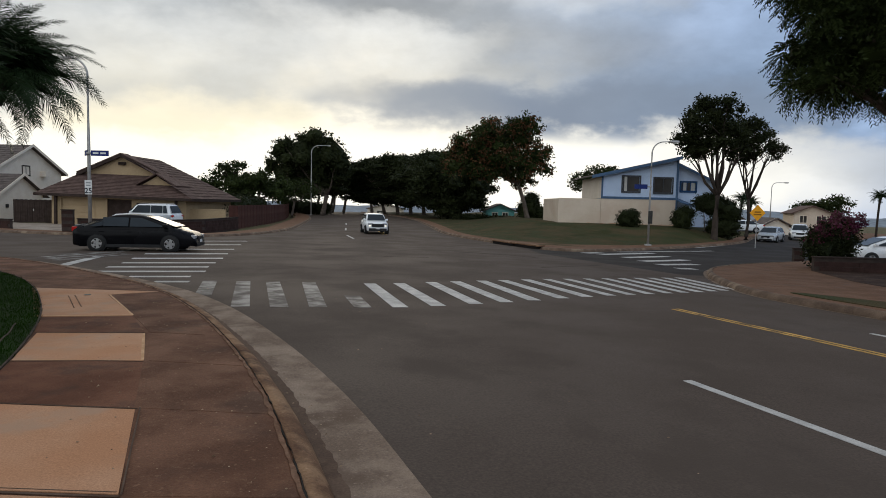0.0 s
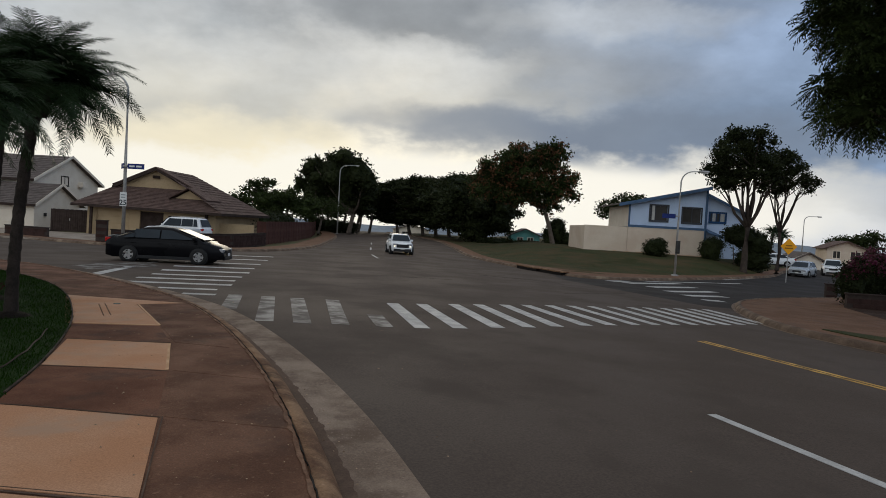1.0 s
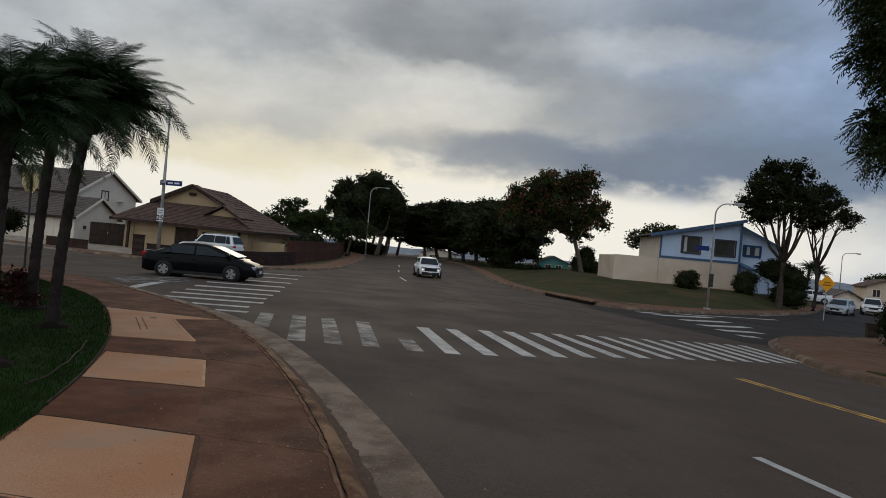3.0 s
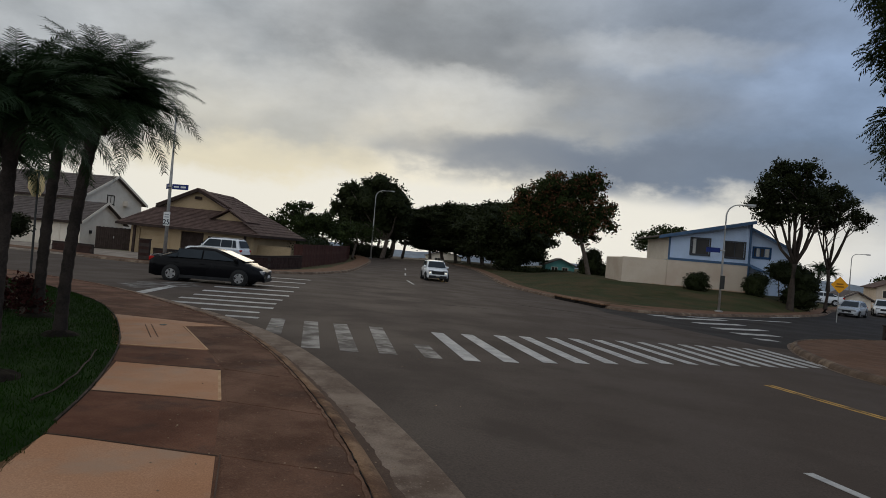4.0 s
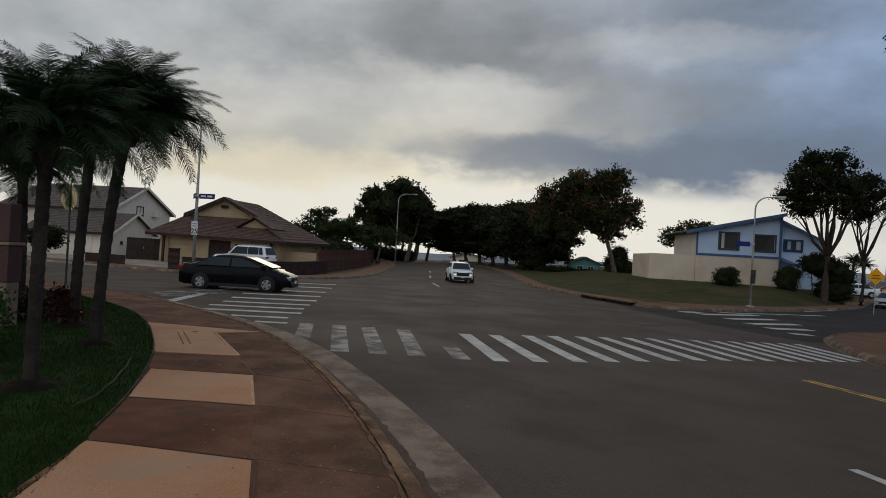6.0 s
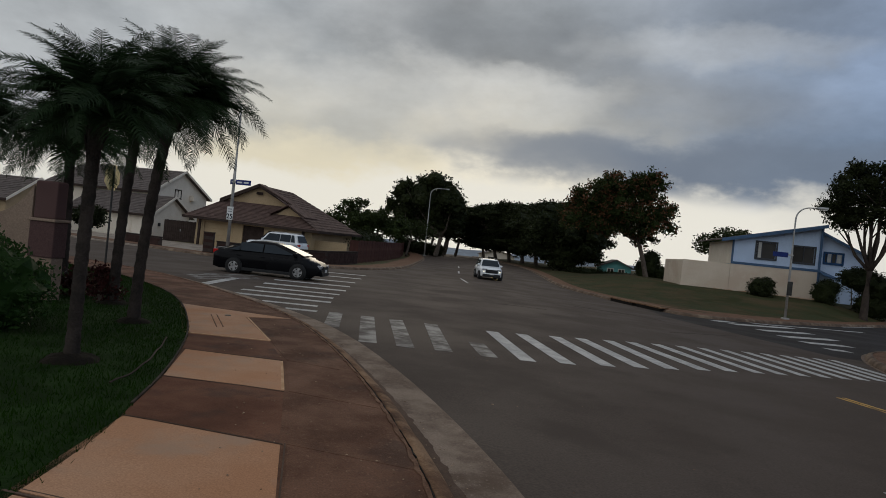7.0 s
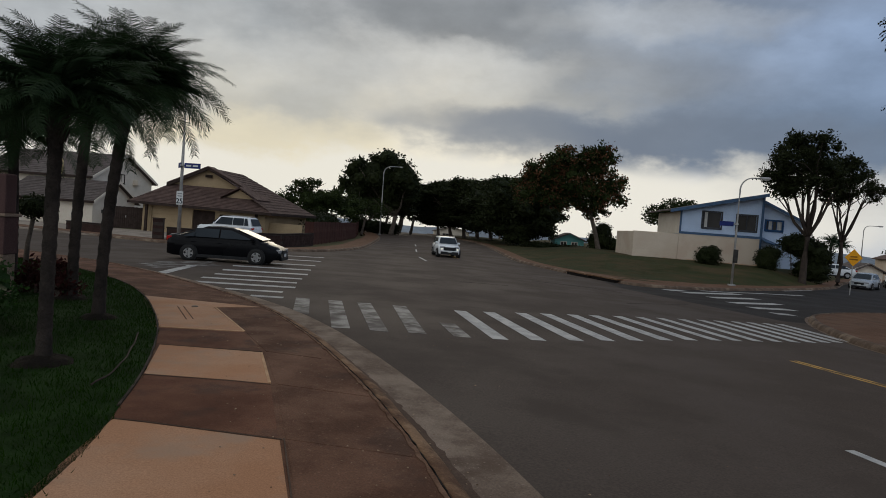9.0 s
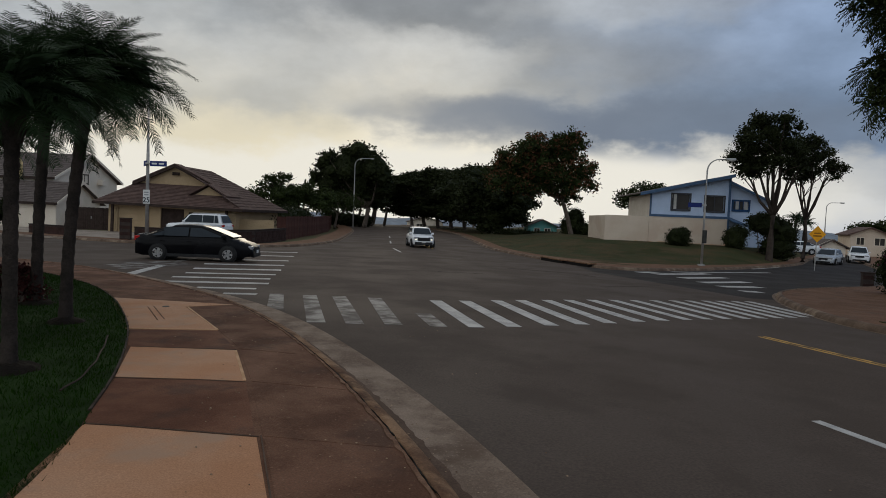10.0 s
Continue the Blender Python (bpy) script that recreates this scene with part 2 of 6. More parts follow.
TAN_WALL = material("tan_siding", (0.40, 0.295, 0.178), (0.36, 0.262, 0.156), 0.8, 30, 0.85, 0.2, 0.005)
WHITE_WALL = material("offwhite_stucco", (0.74, 0.655, 0.545), (0.68, 0.59, 0.48), 0.8, 50, 0.88, 0.4, 0.006)
CREAM_WALL = material("cream_stucco", (0.60, 0.50, 0.40), (0.55, 0.45, 0.35), 0.5, 50, 0.9, 0.4, 0.008, stain=(0.53, 0.41, 0.32), stain_scale=0.35)
SPLASH = material("soil_splash", (0.46, 0.27, 0.17), (0.54, 0.38, 0.28), 1.2, 40, 0.9, 0.3, 0.005)
BLUE_SIDING = material("pale_blue_siding", (0.50, 0.60, 0.76), (0.46, 0.555, 0.71), 0.7, 40, 0.8, 0.2, 0.005)
BLUE_TRIM = material("slate_blue_trim", (0.075, 0.13, 0.22), (0.062, 0.108, 0.185), 2.0, 40, 0.7, 0.2, 0.004)
DARK_TRIM = material("dark_brown_wood", (0.050, 0.034, 0.028), (0.034, 0.024, 0.02), 3.0, 50, 0.8, 0.4, 0.006)
BROWN_BRICK = material("brown_brick", (0.056, 0.030, 0.025), (0.040, 0.023, 0.020), 2.0, 40, 0.9, 0.6, 0.01, per_object=0.35)
MORTAR = material("mortar", (0.06, 0.045, 0.038), (0.045, 0.034, 0.03), 3.0, 60, 0.95, 0.5, 0.005)
RED_FENCE = material("red_brown_fence", (0.085, 0.036, 0.028), (0.060, 0.027, 0.022), 1.4, 40, 0.88, 0.5, 0.008, per_object=0.25)
CONCRETE = material("driveway_concrete", (0.30, 0.25, 0.205), (0.25, 0.205, 0.165), 0.7, 50, 0.85, 0.3, 0.005, stain=(0.18, 0.14, 0.11), stain_scale=0.6)
STEEL = material("galvanised_steel", (0.42, 0.41, 0.39), (0.34, 0.33, 0.32), 3.0, 60, 0.5, 0.1, 0.002, metal=0.5)
DARK_STEEL = material("dark_metal", (0.06, 0.058, 0.055), (0.045, 0.043, 0.04), 4.0, 60, 0.55, 0.2, 0.002, metal=0.6)
SIGN_BLUE = material("blue_sign", (0.020, 0.035, 0.16), (0.018, 0.03, 0.13), 3.0, 60, 0.5, 0.05, 0.001)
SIGN_WHITE = material("white_sign", (0.70, 0.70, 0.68), (0.62, 0.62, 0.60), 3.0, 60, 0.5, 0.05, 0.001)
SIGN_GREY = material("faded_lettering", (0.30, 0.31, 0.32), (0.26, 0.27, 0.28), 3.0, 60, 0.5, 0.05, 0.001)
SIGN_INK = material("dark_lettering", (0.03, 0.035, 0.045), (0.025, 0.03, 0.04), 3.0, 60, 0.5, 0.05, 0.001)
SLATE_FRAME = material("dark_slate_frame", (0.065, 0.068, 0.08), (0.05, 0.053, 0.062), 3.0, 60, 0.6, 0.1, 0.002)
BLUE_FRAME = material("deep_blue_frame", (0.025, 0.07, 0.17), (0.02, 0.06, 0.14), 3.0, 60, 0.6, 0.1, 0.002)
SIGN_YELLOW = material("orange_yellow_sign", (0.82, 0.36, 0.02), (0.76, 0.33, 0.02), 3.0, 60, 0.45, 0.05, 0.001)
SIGN_BLACK = material("black_marking", (0.30, 0.13, 0.015), (0.25, 0.11, 0.015), 3.0, 60, 0.5, 0.05, 0.001)
CAR_WHITE = material("white_car_paint", (0.72, 0.73, 0.74), (0.68, 0.69, 0.70), 0.8, 200, 0.3, 0.0, spec=0.6)
CAR_BLACK = material("black_car_paint", (0.004, 0.004, 0.005), (0.006, 0.006, 0.007), 0.8, 200, 0.22, 0.0, spec=0.09)
CAR_SILVER = material("silver_car_paint", (0.42, 0.44, 0.46), (0.38, 0.40, 0.42), 0.8, 200, 0.3, 0.0, metal=0.4)
RUBBER = material("tyre_rubber", (0.020, 0.020, 0.020), (0.028, 0.027, 0.026), 6.0, 80, 0.85, 0.3, 0.003)
RIM = material("alloy_rim", (0.50, 0.50, 0.50), (0.42, 0.42, 0.42), 4.0, 60, 0.35, 0.0, metal=0.8)
PLASTIC = material("black_plastic", (0.022, 0.022, 0.023), (0.03, 0.03, 0.03), 6.0, 80, 0.6, 0.1, 0.002)
GLASS = glass_material("dark_glass")
GLASS_HOUSE = glass_material("window_glass", (0.034, 0.031, 0.028))
LAMP_GLASS = material("headlamp_glass", (0.30, 0.30, 0.31), (0.22, 0.22, 0.23), 5.0, 80, 0.25, 0.0, spec=0.4)
RED_LENS = material("red_lens", (0.42, 0.015, 0.012), (0.35, 0.012, 0.01), 5.0, 80, 0.3, 0.0)
LAMP_ON = glow_material("lit_headlamp", (1.0, 0.84, 0.55), 3.0)
# plain metal, tinted yellow to stand for the warm sky glow it reflects
BARE_METAL = material("bare_sign_metal", (0.95, 0.78, 0.42), (0.88, 0.70, 0.36), 2.0, 60, 0.38, 0.05, 0.001, metal=1.0)
SIGN_RED = material("red_sign_face", (0.42, 0.02, 0.02), (0.36, 0.018, 0.018), 3.0, 60, 0.5, 0.05, 0.001)
CURTAIN = material("pale_curtain", (0.50, 0.49, 0.46), (0.42, 0.41, 0.39), 4.0, 60, 0.9, 0.2, 0.005)
MAUVE_WALL = material("mauve_stucco", (0.095, 0.054, 0.050), (0.078, 0.045, 0.041), 0.9, 50, 0.9, 0.4, 0.005)
PEACH_WALL = material("peach_stucco", (0.25, 0.178, 0.132), (0.21, 0.15, 0.112), 0.9, 50, 0.9, 0.4, 0.005)
TEAL_WALL = material("teal_siding", (0.16, 0.42, 0.39), (0.14, 0.37, 0.34), 0.7, 40, 0.85, 0.2, 0.005)
# the haze of distance is mixed into this pale blue-grey
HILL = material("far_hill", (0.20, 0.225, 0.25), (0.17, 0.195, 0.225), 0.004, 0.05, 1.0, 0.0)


# ---- building helpers ----
def height(x, y):
    """The lie of the land."""
    return 0.72 - 0.018 * min(max(y, -20), 41) - 0.02 * min(max(x, -3.5), 12) - 0.012 * min(max(x - 15, 0), 80)


def mesh_object(name, bm, mat, parent=None, smooth=False):
    me = bpy.data.meshes.new(name)
    bm.normal_update()
    bm.to_mesh(me)
    bm.free()
    for f in me.polygons:
        f.use_smooth = smooth
    me.materials.append(mat)
    ob = new(name, me)
    if parent is not None:
        ob.parent = parent
    return ob


def part(name, bm, mat, parent, label="", smooth=False):
    ob = mesh_object(name, bm, mat, parent, smooth)
    return tagged(ob, label) if label else ob


def shared(name, me, parent=None, m=None):
    """One more object on a mesh that exists."""
    ob = new(name, me)
    ob.parent = parent
    if m is not None:
        ob.matrix_basis = m
    return ob


def thing(name, m, label, category, group=""):
    ob = new(name)
    ob.empty_display_size = 0.2
    ob.matrix_basis = m
    return tagged(ob, label, category, group)


def raw_mesh(name, verts, faces, mat, smooth=False):
    me = bpy.data.meshes.new(name)
    me.from_pydata([tuple(v) for v in verts], [], faces)
    me.update()
    if smooth:
        for f in me.polygons:
            f.use_smooth = True
    me.materials.append(mat)
    return me


def box(bm, x0, x1, y0, y1, z0, z1, bevel=0.0, m=None):
    r = bmesh.ops.create_cube(bm, size=1.0)
    v = r["verts"]
    bmesh.ops.scale(bm, vec=(x1 - x0, y1 - y0, z1 - z0), verts=v)
    bmesh.ops.translate(bm, vec=((x0 + x1) / 2, (y0 + y1) / 2, (z0 + z1) / 2), verts=v)
    if bevel:
        e = {e for w in v for e in w.link_edges}
        out = bmesh.ops.bevel(bm, geom=list(e), offset=bevel, segments=2, affect="EDGES", profile=0.6)
        v = list({w for f in out["faces"] for w in f.verts} | {w for w in v if w.is_valid})
    if m is not None:
        bmesh.ops.transform(bm, matrix=m, verts=v)
    return v


def boxed(*a, **kw):
    bm = bmesh.new()
    box(bm, *a, **kw)
    return bm


def tube(bm, points, radii, sides=8, cap=True):
    """A tapered tube along points."""
    rings = []
    pts = [Vector(p) for p in points]
    for i, p in enumerate(pts):
        d = (pts[min(i + 1, len(pts) - 1)] - pts[max(i - 1, 0)]).normalized()
        q = d.to_track_quat("Z", "Y")
        r = radii[i] if isinstance(radii, (list, tuple)) else radii
        rings.append([bm.verts.new(p + q @ Vector((r * math.cos(a), r * math.sin(a), 0))) for a in (2 * math.pi * j / sides for j in range(sides))])
    for a, b in zip(rings, rings[1:]):
        for j in range(sides):
            bm.faces.new((a[j], a[(j + 1) % sides], b[(j + 1) % sides], b[j]))
    if cap:
        bm.faces.new(rings[0][::-1])
        bm.faces.new(rings[-1])


def prism(bm, outline, y0, y1):
    """A closed outline in x and z, drawn out from y0 to y1."""
    a = [bm.verts.new((x, y0, z)) for x, z in outline]
    b = [bm.verts.new((x, y1, z)) for x, z in outline]
    fa, fb = bm.faces.new(a), bm.faces.new(b[::-1])
    n = len(outline)
    for i in range(n):
        bm.faces.new((a[(i + 1) % n], a[i], b[i], b[(i + 1) % n]))
    bmesh.ops.recalc_face_normals(bm, faces=bm.faces)
    return fa, fb


def curve_through(points, step=0.4):
    """A smooth line through plan points, cut into even steps."""
    p = [Vector((*q, 0)) if len(q) == 2 else Vector(q) for q in points]
    p = [2 * p[0] - p[1]] + p + [2 * p[-1] - p[-2]]
    out = []
    for i in range(1, len(p) - 2):
        n = max(1, int((p[i + 1] - p[i]).length / step))
        for j in range(n):
            t = j / n
            out.append(0.5 * ((2 * p[i]) + (p[i + 1] - p[i - 1]) * t + (2 * p[i - 1] - 5 * p[i] + 4 * p[i + 1] - p[i + 2]) * t * t + (3 * p[i] - p[i - 1] - 3 * p[i + 1] + p[i + 2]) * t ** 3))
    out.append(p[-2])
    return out


def offset(line, d):
    """The line moved d to its left."""
    out = []
    for i, p in enumerate(line):
        t = (line[min(i + 1, len(line) - 1)] - line[max(i - 1, 0)]).normalized()
        out.append(p + Vector((-t.y, t.x, 0)) * d)
    return out


def slab_between(a, b, za, zb, under=0.25):
    """A solid strip between two plan lines of equal count, za and zb above the land."""
    bm = bmesh.new()
    rows = []
    for p, q in zip(a, b):
        hp, hq = height(p.x, p.y), height(q.x, q.y)
        rows.append([bm.verts.new((p.x, p.y, hp + za)), bm.verts.new((q.x, q.y, hq + zb)), bm.verts.new((q.x, q.y, hq + zb - under)), bm.verts.new((p.x, p.y, hp + za - under))])
    for r, s in zip(rows, rows[1:]):
        for j in range(4):
            bm.faces.new((r[j], r[(j + 1) % 4], s[(j + 1) % 4], s[j]))
    bm.faces.new(rows[0][::-1])
    bm.faces.new(rows[-1])
    bmesh.ops.recalc_face_normals(bm, faces=bm.faces)
    return bm


def plate(outline, up, under=0.2, rise=None):
    """A flat piece with a plan outline that follows the land, up above it."""
    bm = bmesh.new()
    f = bm.faces.new([bm.verts.new((p[0], p[1], 0)) for p in outline])
    if f.calc_area() and f.normal.z < 0:
        bmesh.ops.reverse_faces(bm, faces=[f])
    for axis, cuts in ((0, (-3.5, 12, 15)), (1, (-20, 41))):
        for c in cuts:
            co, no = [0, 0, 0], [0, 0, 0]
            co[axis], no[axis] = c, 1
            bmesh.ops.bisect_plane(bm, geom=bm.verts[:] + bm.edges[:] + bm.faces[:], plane_co=co, plane_no=no)
    bm.normal_update()
    r = bmesh.ops.extrude_face_region(bm, geom=bm.faces[:])
    top = [v for v in r["geom"] if isinstance(v, bmesh.types.BMVert)]
    low = [v for v in bm.verts if v not in set(top)]
    for v in top:
        v.co.z = height(v.co.x, v.co.y) + up
    for v in low:
        v.co.z = height(v.co.x, v.co.y) + up - under
    bmesh.ops.recalc_face_normals(bm, faces=bm.faces)
    return bm


def structure(name, bm, mat, label, category="", smooth=False):
    return tagged(mesh_object(name, bm, mat, None, smooth), label, category or name.replace("_", " "), kind="structure")


# ---- ground, road, kerbs ----
def build_ground():
    bm = bmesh.new()
    xs = [-2500, -700, -250, -120, -60, -35, -20, -10, -3.5, 4, 12, 15, 30, 50, 70, 95, 140, 250, 700, 2500]
    ys = [-2500, -700, -250, -80, -20, 0, 20, 41, 60, 80, 110, 160, 250, 700, 2500]
    g = [[bm.verts.new((x, y, height(x, y) - 0.12 - max(0, (y - 135) * 0.02))) for x in xs] for y in ys]
    for a, b in zip(g, g[1:]):
        for i in range(len(xs) - 1):
            bm.faces.new((a[i], a[i + 1], b[i + 1], b[i]))
    structure("ground", bm, GROUND, "dry grass and soil reaching to the horizon", "ground")


build_ground()
# the near kerb line: the seam of gutter and asphalt, from behind the camera round the corner
SEAM = curve_through([(13.0, -30.0), (6.0, -12.0), (2.9, -4.0), (1.35, 0.0), (-0.1, 3.71), (-0.97, 5.8), (-2.08, 7.95), (-3.45, 10.2), (-4.95, 12.25), (-6.75, 14.1), (-8.9, 15.95), (-11.1, 17.7), (-13.6, 19.2), (-20.0, 21.6), (-34.0, 25.5), (-60.0, 32.0)], 0.35)
RIGHT_FRONT = curve_through([(26.0, -30.0), (15.5, -4.0), (12.2, 4.2), (10.4, 8.8), (9.05, 12.2), (8.25, 14.6), (8.05, 16.4), (8.5, 19.0), (9.3, 21.7), (10.6, 24.5), (12.4, 26.7), (15.2, 28.9), (18.6, 31.6), (23.0, 37.2), (30.0, 48.0), (42.0, 72.0), (60.0, 108.0)], 0.5)
FAR_RIGHT = curve_through([(76.0, 122.0), (46.0, 84.0), (35.0, 68.0), (27.5, 55.5), (20.5, 47.0), (14.5, 41.2), (10.5, 37.3), (7.6, 35.0), (5.9, 35.6), (4.5, 39.0), (2.7, 43.5), (1.2, 47.5), (-0.2, 54.0), (-2.0, 72.0), (-5.0, 95.0), (-11.0, 120.0), (-20.0, 150.0)], 0.6)
FAR_LEFT = curve_through([(-36.0, 150.0), (-27.5, 120.0), (-22.0, 101.0), (-17.6, 82.0), (-14.2, 62.0), (-12.7, 51.5), (-12.6, 46.0), (-13.2, 41.5), (-14.6, 38.2), (-17.0, 36.0), (-20.5, 35.6), (-25.0, 36.8), (-38.0, 41.5), (-60.0, 49.0)], 0.6)


def build_road():
    outline = SEAM + FAR_LEFT[::-1] + FAR_RIGHT[::-1] + RIGHT_FRONT[::-1]
    structure("road", plate([(p.x, p.y) for p in outline], 0.0, 0.3), ASPHALT, "worn dark grey asphalt road at a crossing", "road")


build_road()


def resample(line, n):
    d = [0.0]
    for a, b in zip(line, line[1:]):
        d.append(d[-1] + (b - a).length)
    out, j = [], 0
    for i in range(n):
        t = d[-1] * i / (n - 1)
        while j < len(d) - 2 and d[j + 1] < t:
            j += 1
        u = (t - d[j]) / max(d[j + 1] - d[j], 1e-6)
        out.append(line[j].lerp(line[j + 1], min(max(u, 0), 1)))
    return out


def build_kerb(line, name, gutter_width, mat_gutter, label, mat=None):
    """Gutter pan, rounded kerb and its top, to the left of a line."""
    if gutter_width:
        structure(name + "_gutter", slab_between(line, offset(line, gutter_width), 0.012, 0.0), mat_gutter, "rough grey concrete gutter pan with stains", "gutter")
    bm = bmesh.new()
    shape = [(gutter_width, -0.15), (gutter_width, 0.0), (gutter_width + 0.035, 0.08), (gutter_width + 0.075, 0.125), (gutter_width + 0.13, 0.15), (gutter_width + 0.20, 0.155), (gutter_width + 0.21, 0.13), (gutter_width + 0.21, -0.15)]
    lines = [offset(line, o) for o, _ in shape]
    rows = []
    for i in range(len(line)):
        w = (0.012 if gutter_width > 0.3 else 0.003) * noise.noise(Vector((line[i].x * 1.7, line[i].y * 1.7, 0)))
        rows.append([bm.verts.new((l[i].x + w, l[i].y, height(l[i].x, l[i].y) + z + (w if z > 0.05 else 0))) for l, (o, z) in zip(lines, shape)])
    for r, s in zip(rows, rows[1:]):
        for j in range(len(shape) - 1):
            bm.faces.new((r[j], r[j + 1], s[j + 1], s[j]))
    bmesh.ops.recalc_face_normals(bm, faces=bm.faces)
    structure(name, bm, mat or CURB, label, "kerb", True)
    if gutter_width > 0.3:
        fine = resample([p for p in line if -4.0 < p.y < 20.5 and p.x > -19.0], 640)

        def ragged(d, amp, seed):
            return [p + Vector((amp * noise.noise(Vector((p.x * 7.0, p.y * 7.0, seed))), amp * noise.noise(Vector((p.x * 11.0, p.y * 11.0, seed + 5))), 0)) for p in offset(fine, d)]

        crack = slab_between(ragged(gutter_width + 0.205, 0.016, 1), ragged(gutter_width + 0.214, 0.026, 1.3), 0.1555, 0.1555, 0.05)
        structure("gutter_dirt", slab_between(ragged(gutter_width - 0.10, 0.04, 3), ragged(gutter_width + 0.004, 0.004, 4), 0.006, 0.010, 0.02), GRIME, "dark reddish dirt at the foot of the kerb", "dirt")
        structure("worn_edge", slab_between(ragged(gutter_width + 0.222, 0.010, 6), ragged(gutter_width + 0.25, 0.03, 7), 0.1565, 0.1535, 0.02), WORN_EDGE, "pale worn edge of the pavement along the kerb", "worn edge")
        structure("kerb_joint", crack, BLACK_GAP, "dark open joint along the back of the kerb", "joint")


build_kerb(SEAM, "kerb_near", 0.56, GUTTER, "chipped rust-stained rounded concrete kerb")
build_kerb([p for p in RIGHT_FRONT][::-1], "kerb_island", 0.10, GUTTER, "weathered reddish concrete kerb round the corner", CURB_FAR)
build_kerb([p for p in FAR_RIGHT][::-1], "kerb_bank", 0.10, GUTTER, "dirty concrete kerb along the grass bank", CURB_FAR)
build_kerb([p for p in FAR_LEFT][::-1], "kerb_far", 0.10, GUTTER, "reddish concrete kerb along the corner house", CURB_FAR)

LAWN_EDGE = curve_through([(9.0, -30.0), (2.2, -12.0), (-1.0, -4.0), (-2.35, 0.0), (-3.1, 2.6), (-3.5, 4.05), (-3.9, 5.05), (-4.35, 6.1), (-4.95, 7.3), (-5.65, 8.55), (-6.5, 9.85), (-7.7, 11.5), (-9.3, 13.3), (-11.4, 15.0), (-14.0, 16.5), (-20.0, 18.5), (-34.0, 22.0), (-60.0, 28.5)], 0.35)


def stripe(a, b, w, mat, parent, name="stripe", up=0.006):
    """A painted bar from a to b, w wide."""
    a, b = Vector((*a, 0)), Vector((*b, 0))
    d = (b - a).normalized()
    n = Vector((-d.y, d.x, 0)) * w / 2
    return part(name, plate([(a + n)[:2], (b + n)[:2], (b - n)[:2], (a - n)[:2]], up, 0.004), mat, parent)


def build_near_walk():
    inner = offset(SEAM, 0.77)
    outline = [(p.x, p.y) for p in inner] + [(p.x, p.y) for p in LAWN_EDGE[::-1]]
    walkway = structure("pavement", plate(outline, 0.1445, 0.3), WALK_GREY, "old reddish-brown stained concrete pavement with patched slabs", "pavement")
    light = [
        [(-3.75, 4.74), (-2.44, 4.75), (-1.84, 3.37), (-3.36, 3.35)],
        [(-3.34, 3.30), (-1.82, 3.31), (-1.22, 1.92), (-2.86, 1.80)],
        [(-4.96, 7.42), (-3.74, 7.54), (-3.09, 6.22), (-4.33, 6.08)],
        [(-7.75, 11.50), (-5.32, 11.36), (-5.95, 10.80), (-4.48, 8.76), (-5.72, 8.50)],
        [(-2.84, 1.75), (-1.20, 1.87), (-0.30, -0.4), (-2.2, -0.6)]]
    dark = [
        [(-3.79, 4.79), (-4.30, 6.03), (-3.07, 6.17), (-2.47, 4.80)],
        [(-5.02, 7.47), (-5.66, 8.44), (-4.46, 8.71), (-3.74, 7.60)],
        [(-2.38, 4.74), (-1.79, 3.36), (-0.86, 3.42), (-1.36, 4.72)],
        [(-1.76, 3.30), (-1.18, 1.92), (-0.24, 1.92), (-0.84, 3.36)],
        [(-2.41, 4.80), (-1.39, 4.78), (-2.06, 6.14), (-3.02, 6.18)],
        [(-3.04, 6.24), (-2.09, 6.20), (-2.95, 7.52), (-3.69, 7.56)],
        [(-3.70, 7.63), (-2.99, 7.58), (-4.36, 9.56), (-5.35, 9.95), (-4.44, 8.73)]]
    grey = dark[2:]
    dark = dark[:2]
    for group, mat, label in ((grey, WALK_GREY, ""), (light, WALK_LIGHT, "newer light orange-beige concrete slab"), (dark, WALK_DARK, "")):
        for q in group:
            part("paving_slab", plate(q, 0.15 if mat is WALK_LIGHT else 0.147, 0.03), mat, walkway, label)
    # scored lines and a small valve cover in the ramp slab
    for a, b in (((-6.49, 10.55), (-5.66, 9.33)), ((-6.42, 10.62), (-5.60, 9.42))):
        stripe(a, b, 0.016, WORN_EDGE, walkway, "scored_line", 0.154)
    # pale worn rims and dark open joints round the newer slabs
    for a, b in (((-3.72, 7.52), (-3.11, 6.24)), ((-5.70, 8.54), (-4.52, 8.79)), ((-5.90, 10.78), (-4.50, 8.80))):
        stripe(a, b, 0.03, WALK_PALE, walkway, "rim", 0.1535)
    for a, b, w in (((-3.77, 4.765), (-2.43, 4.775), 0.022), ((-2.425, 4.80), (-1.82, 3.36), 0.018), ((-3.38, 3.325), (-1.82, 3.34), 0.03), ((-3.36, 3.375), (-1.86, 3.39), 0.012), ((-4.34, 6.055), (-3.08, 6.195), 0.018), ((-4.98, 7.445), (-3.73, 7.565), 0.018), ((-1.80, 3.33), (-1.20, 1.92), 0.018)):
        stripe(a, b, w * 0.6, GRIME, walkway, "joint", 0.152)
    bm = bmesh.new()
    tube(bm, [(-6.25, 10.70, height(-6.25, 10.7) + 0.145), (-6.25, 10.70, height(-6.25, 10.7) + 0.158)], [0.06, 0.055], 12)
    part("valve_cover", bm, DARK_STEEL, walkway, "small dark valve cover")
    return walkway


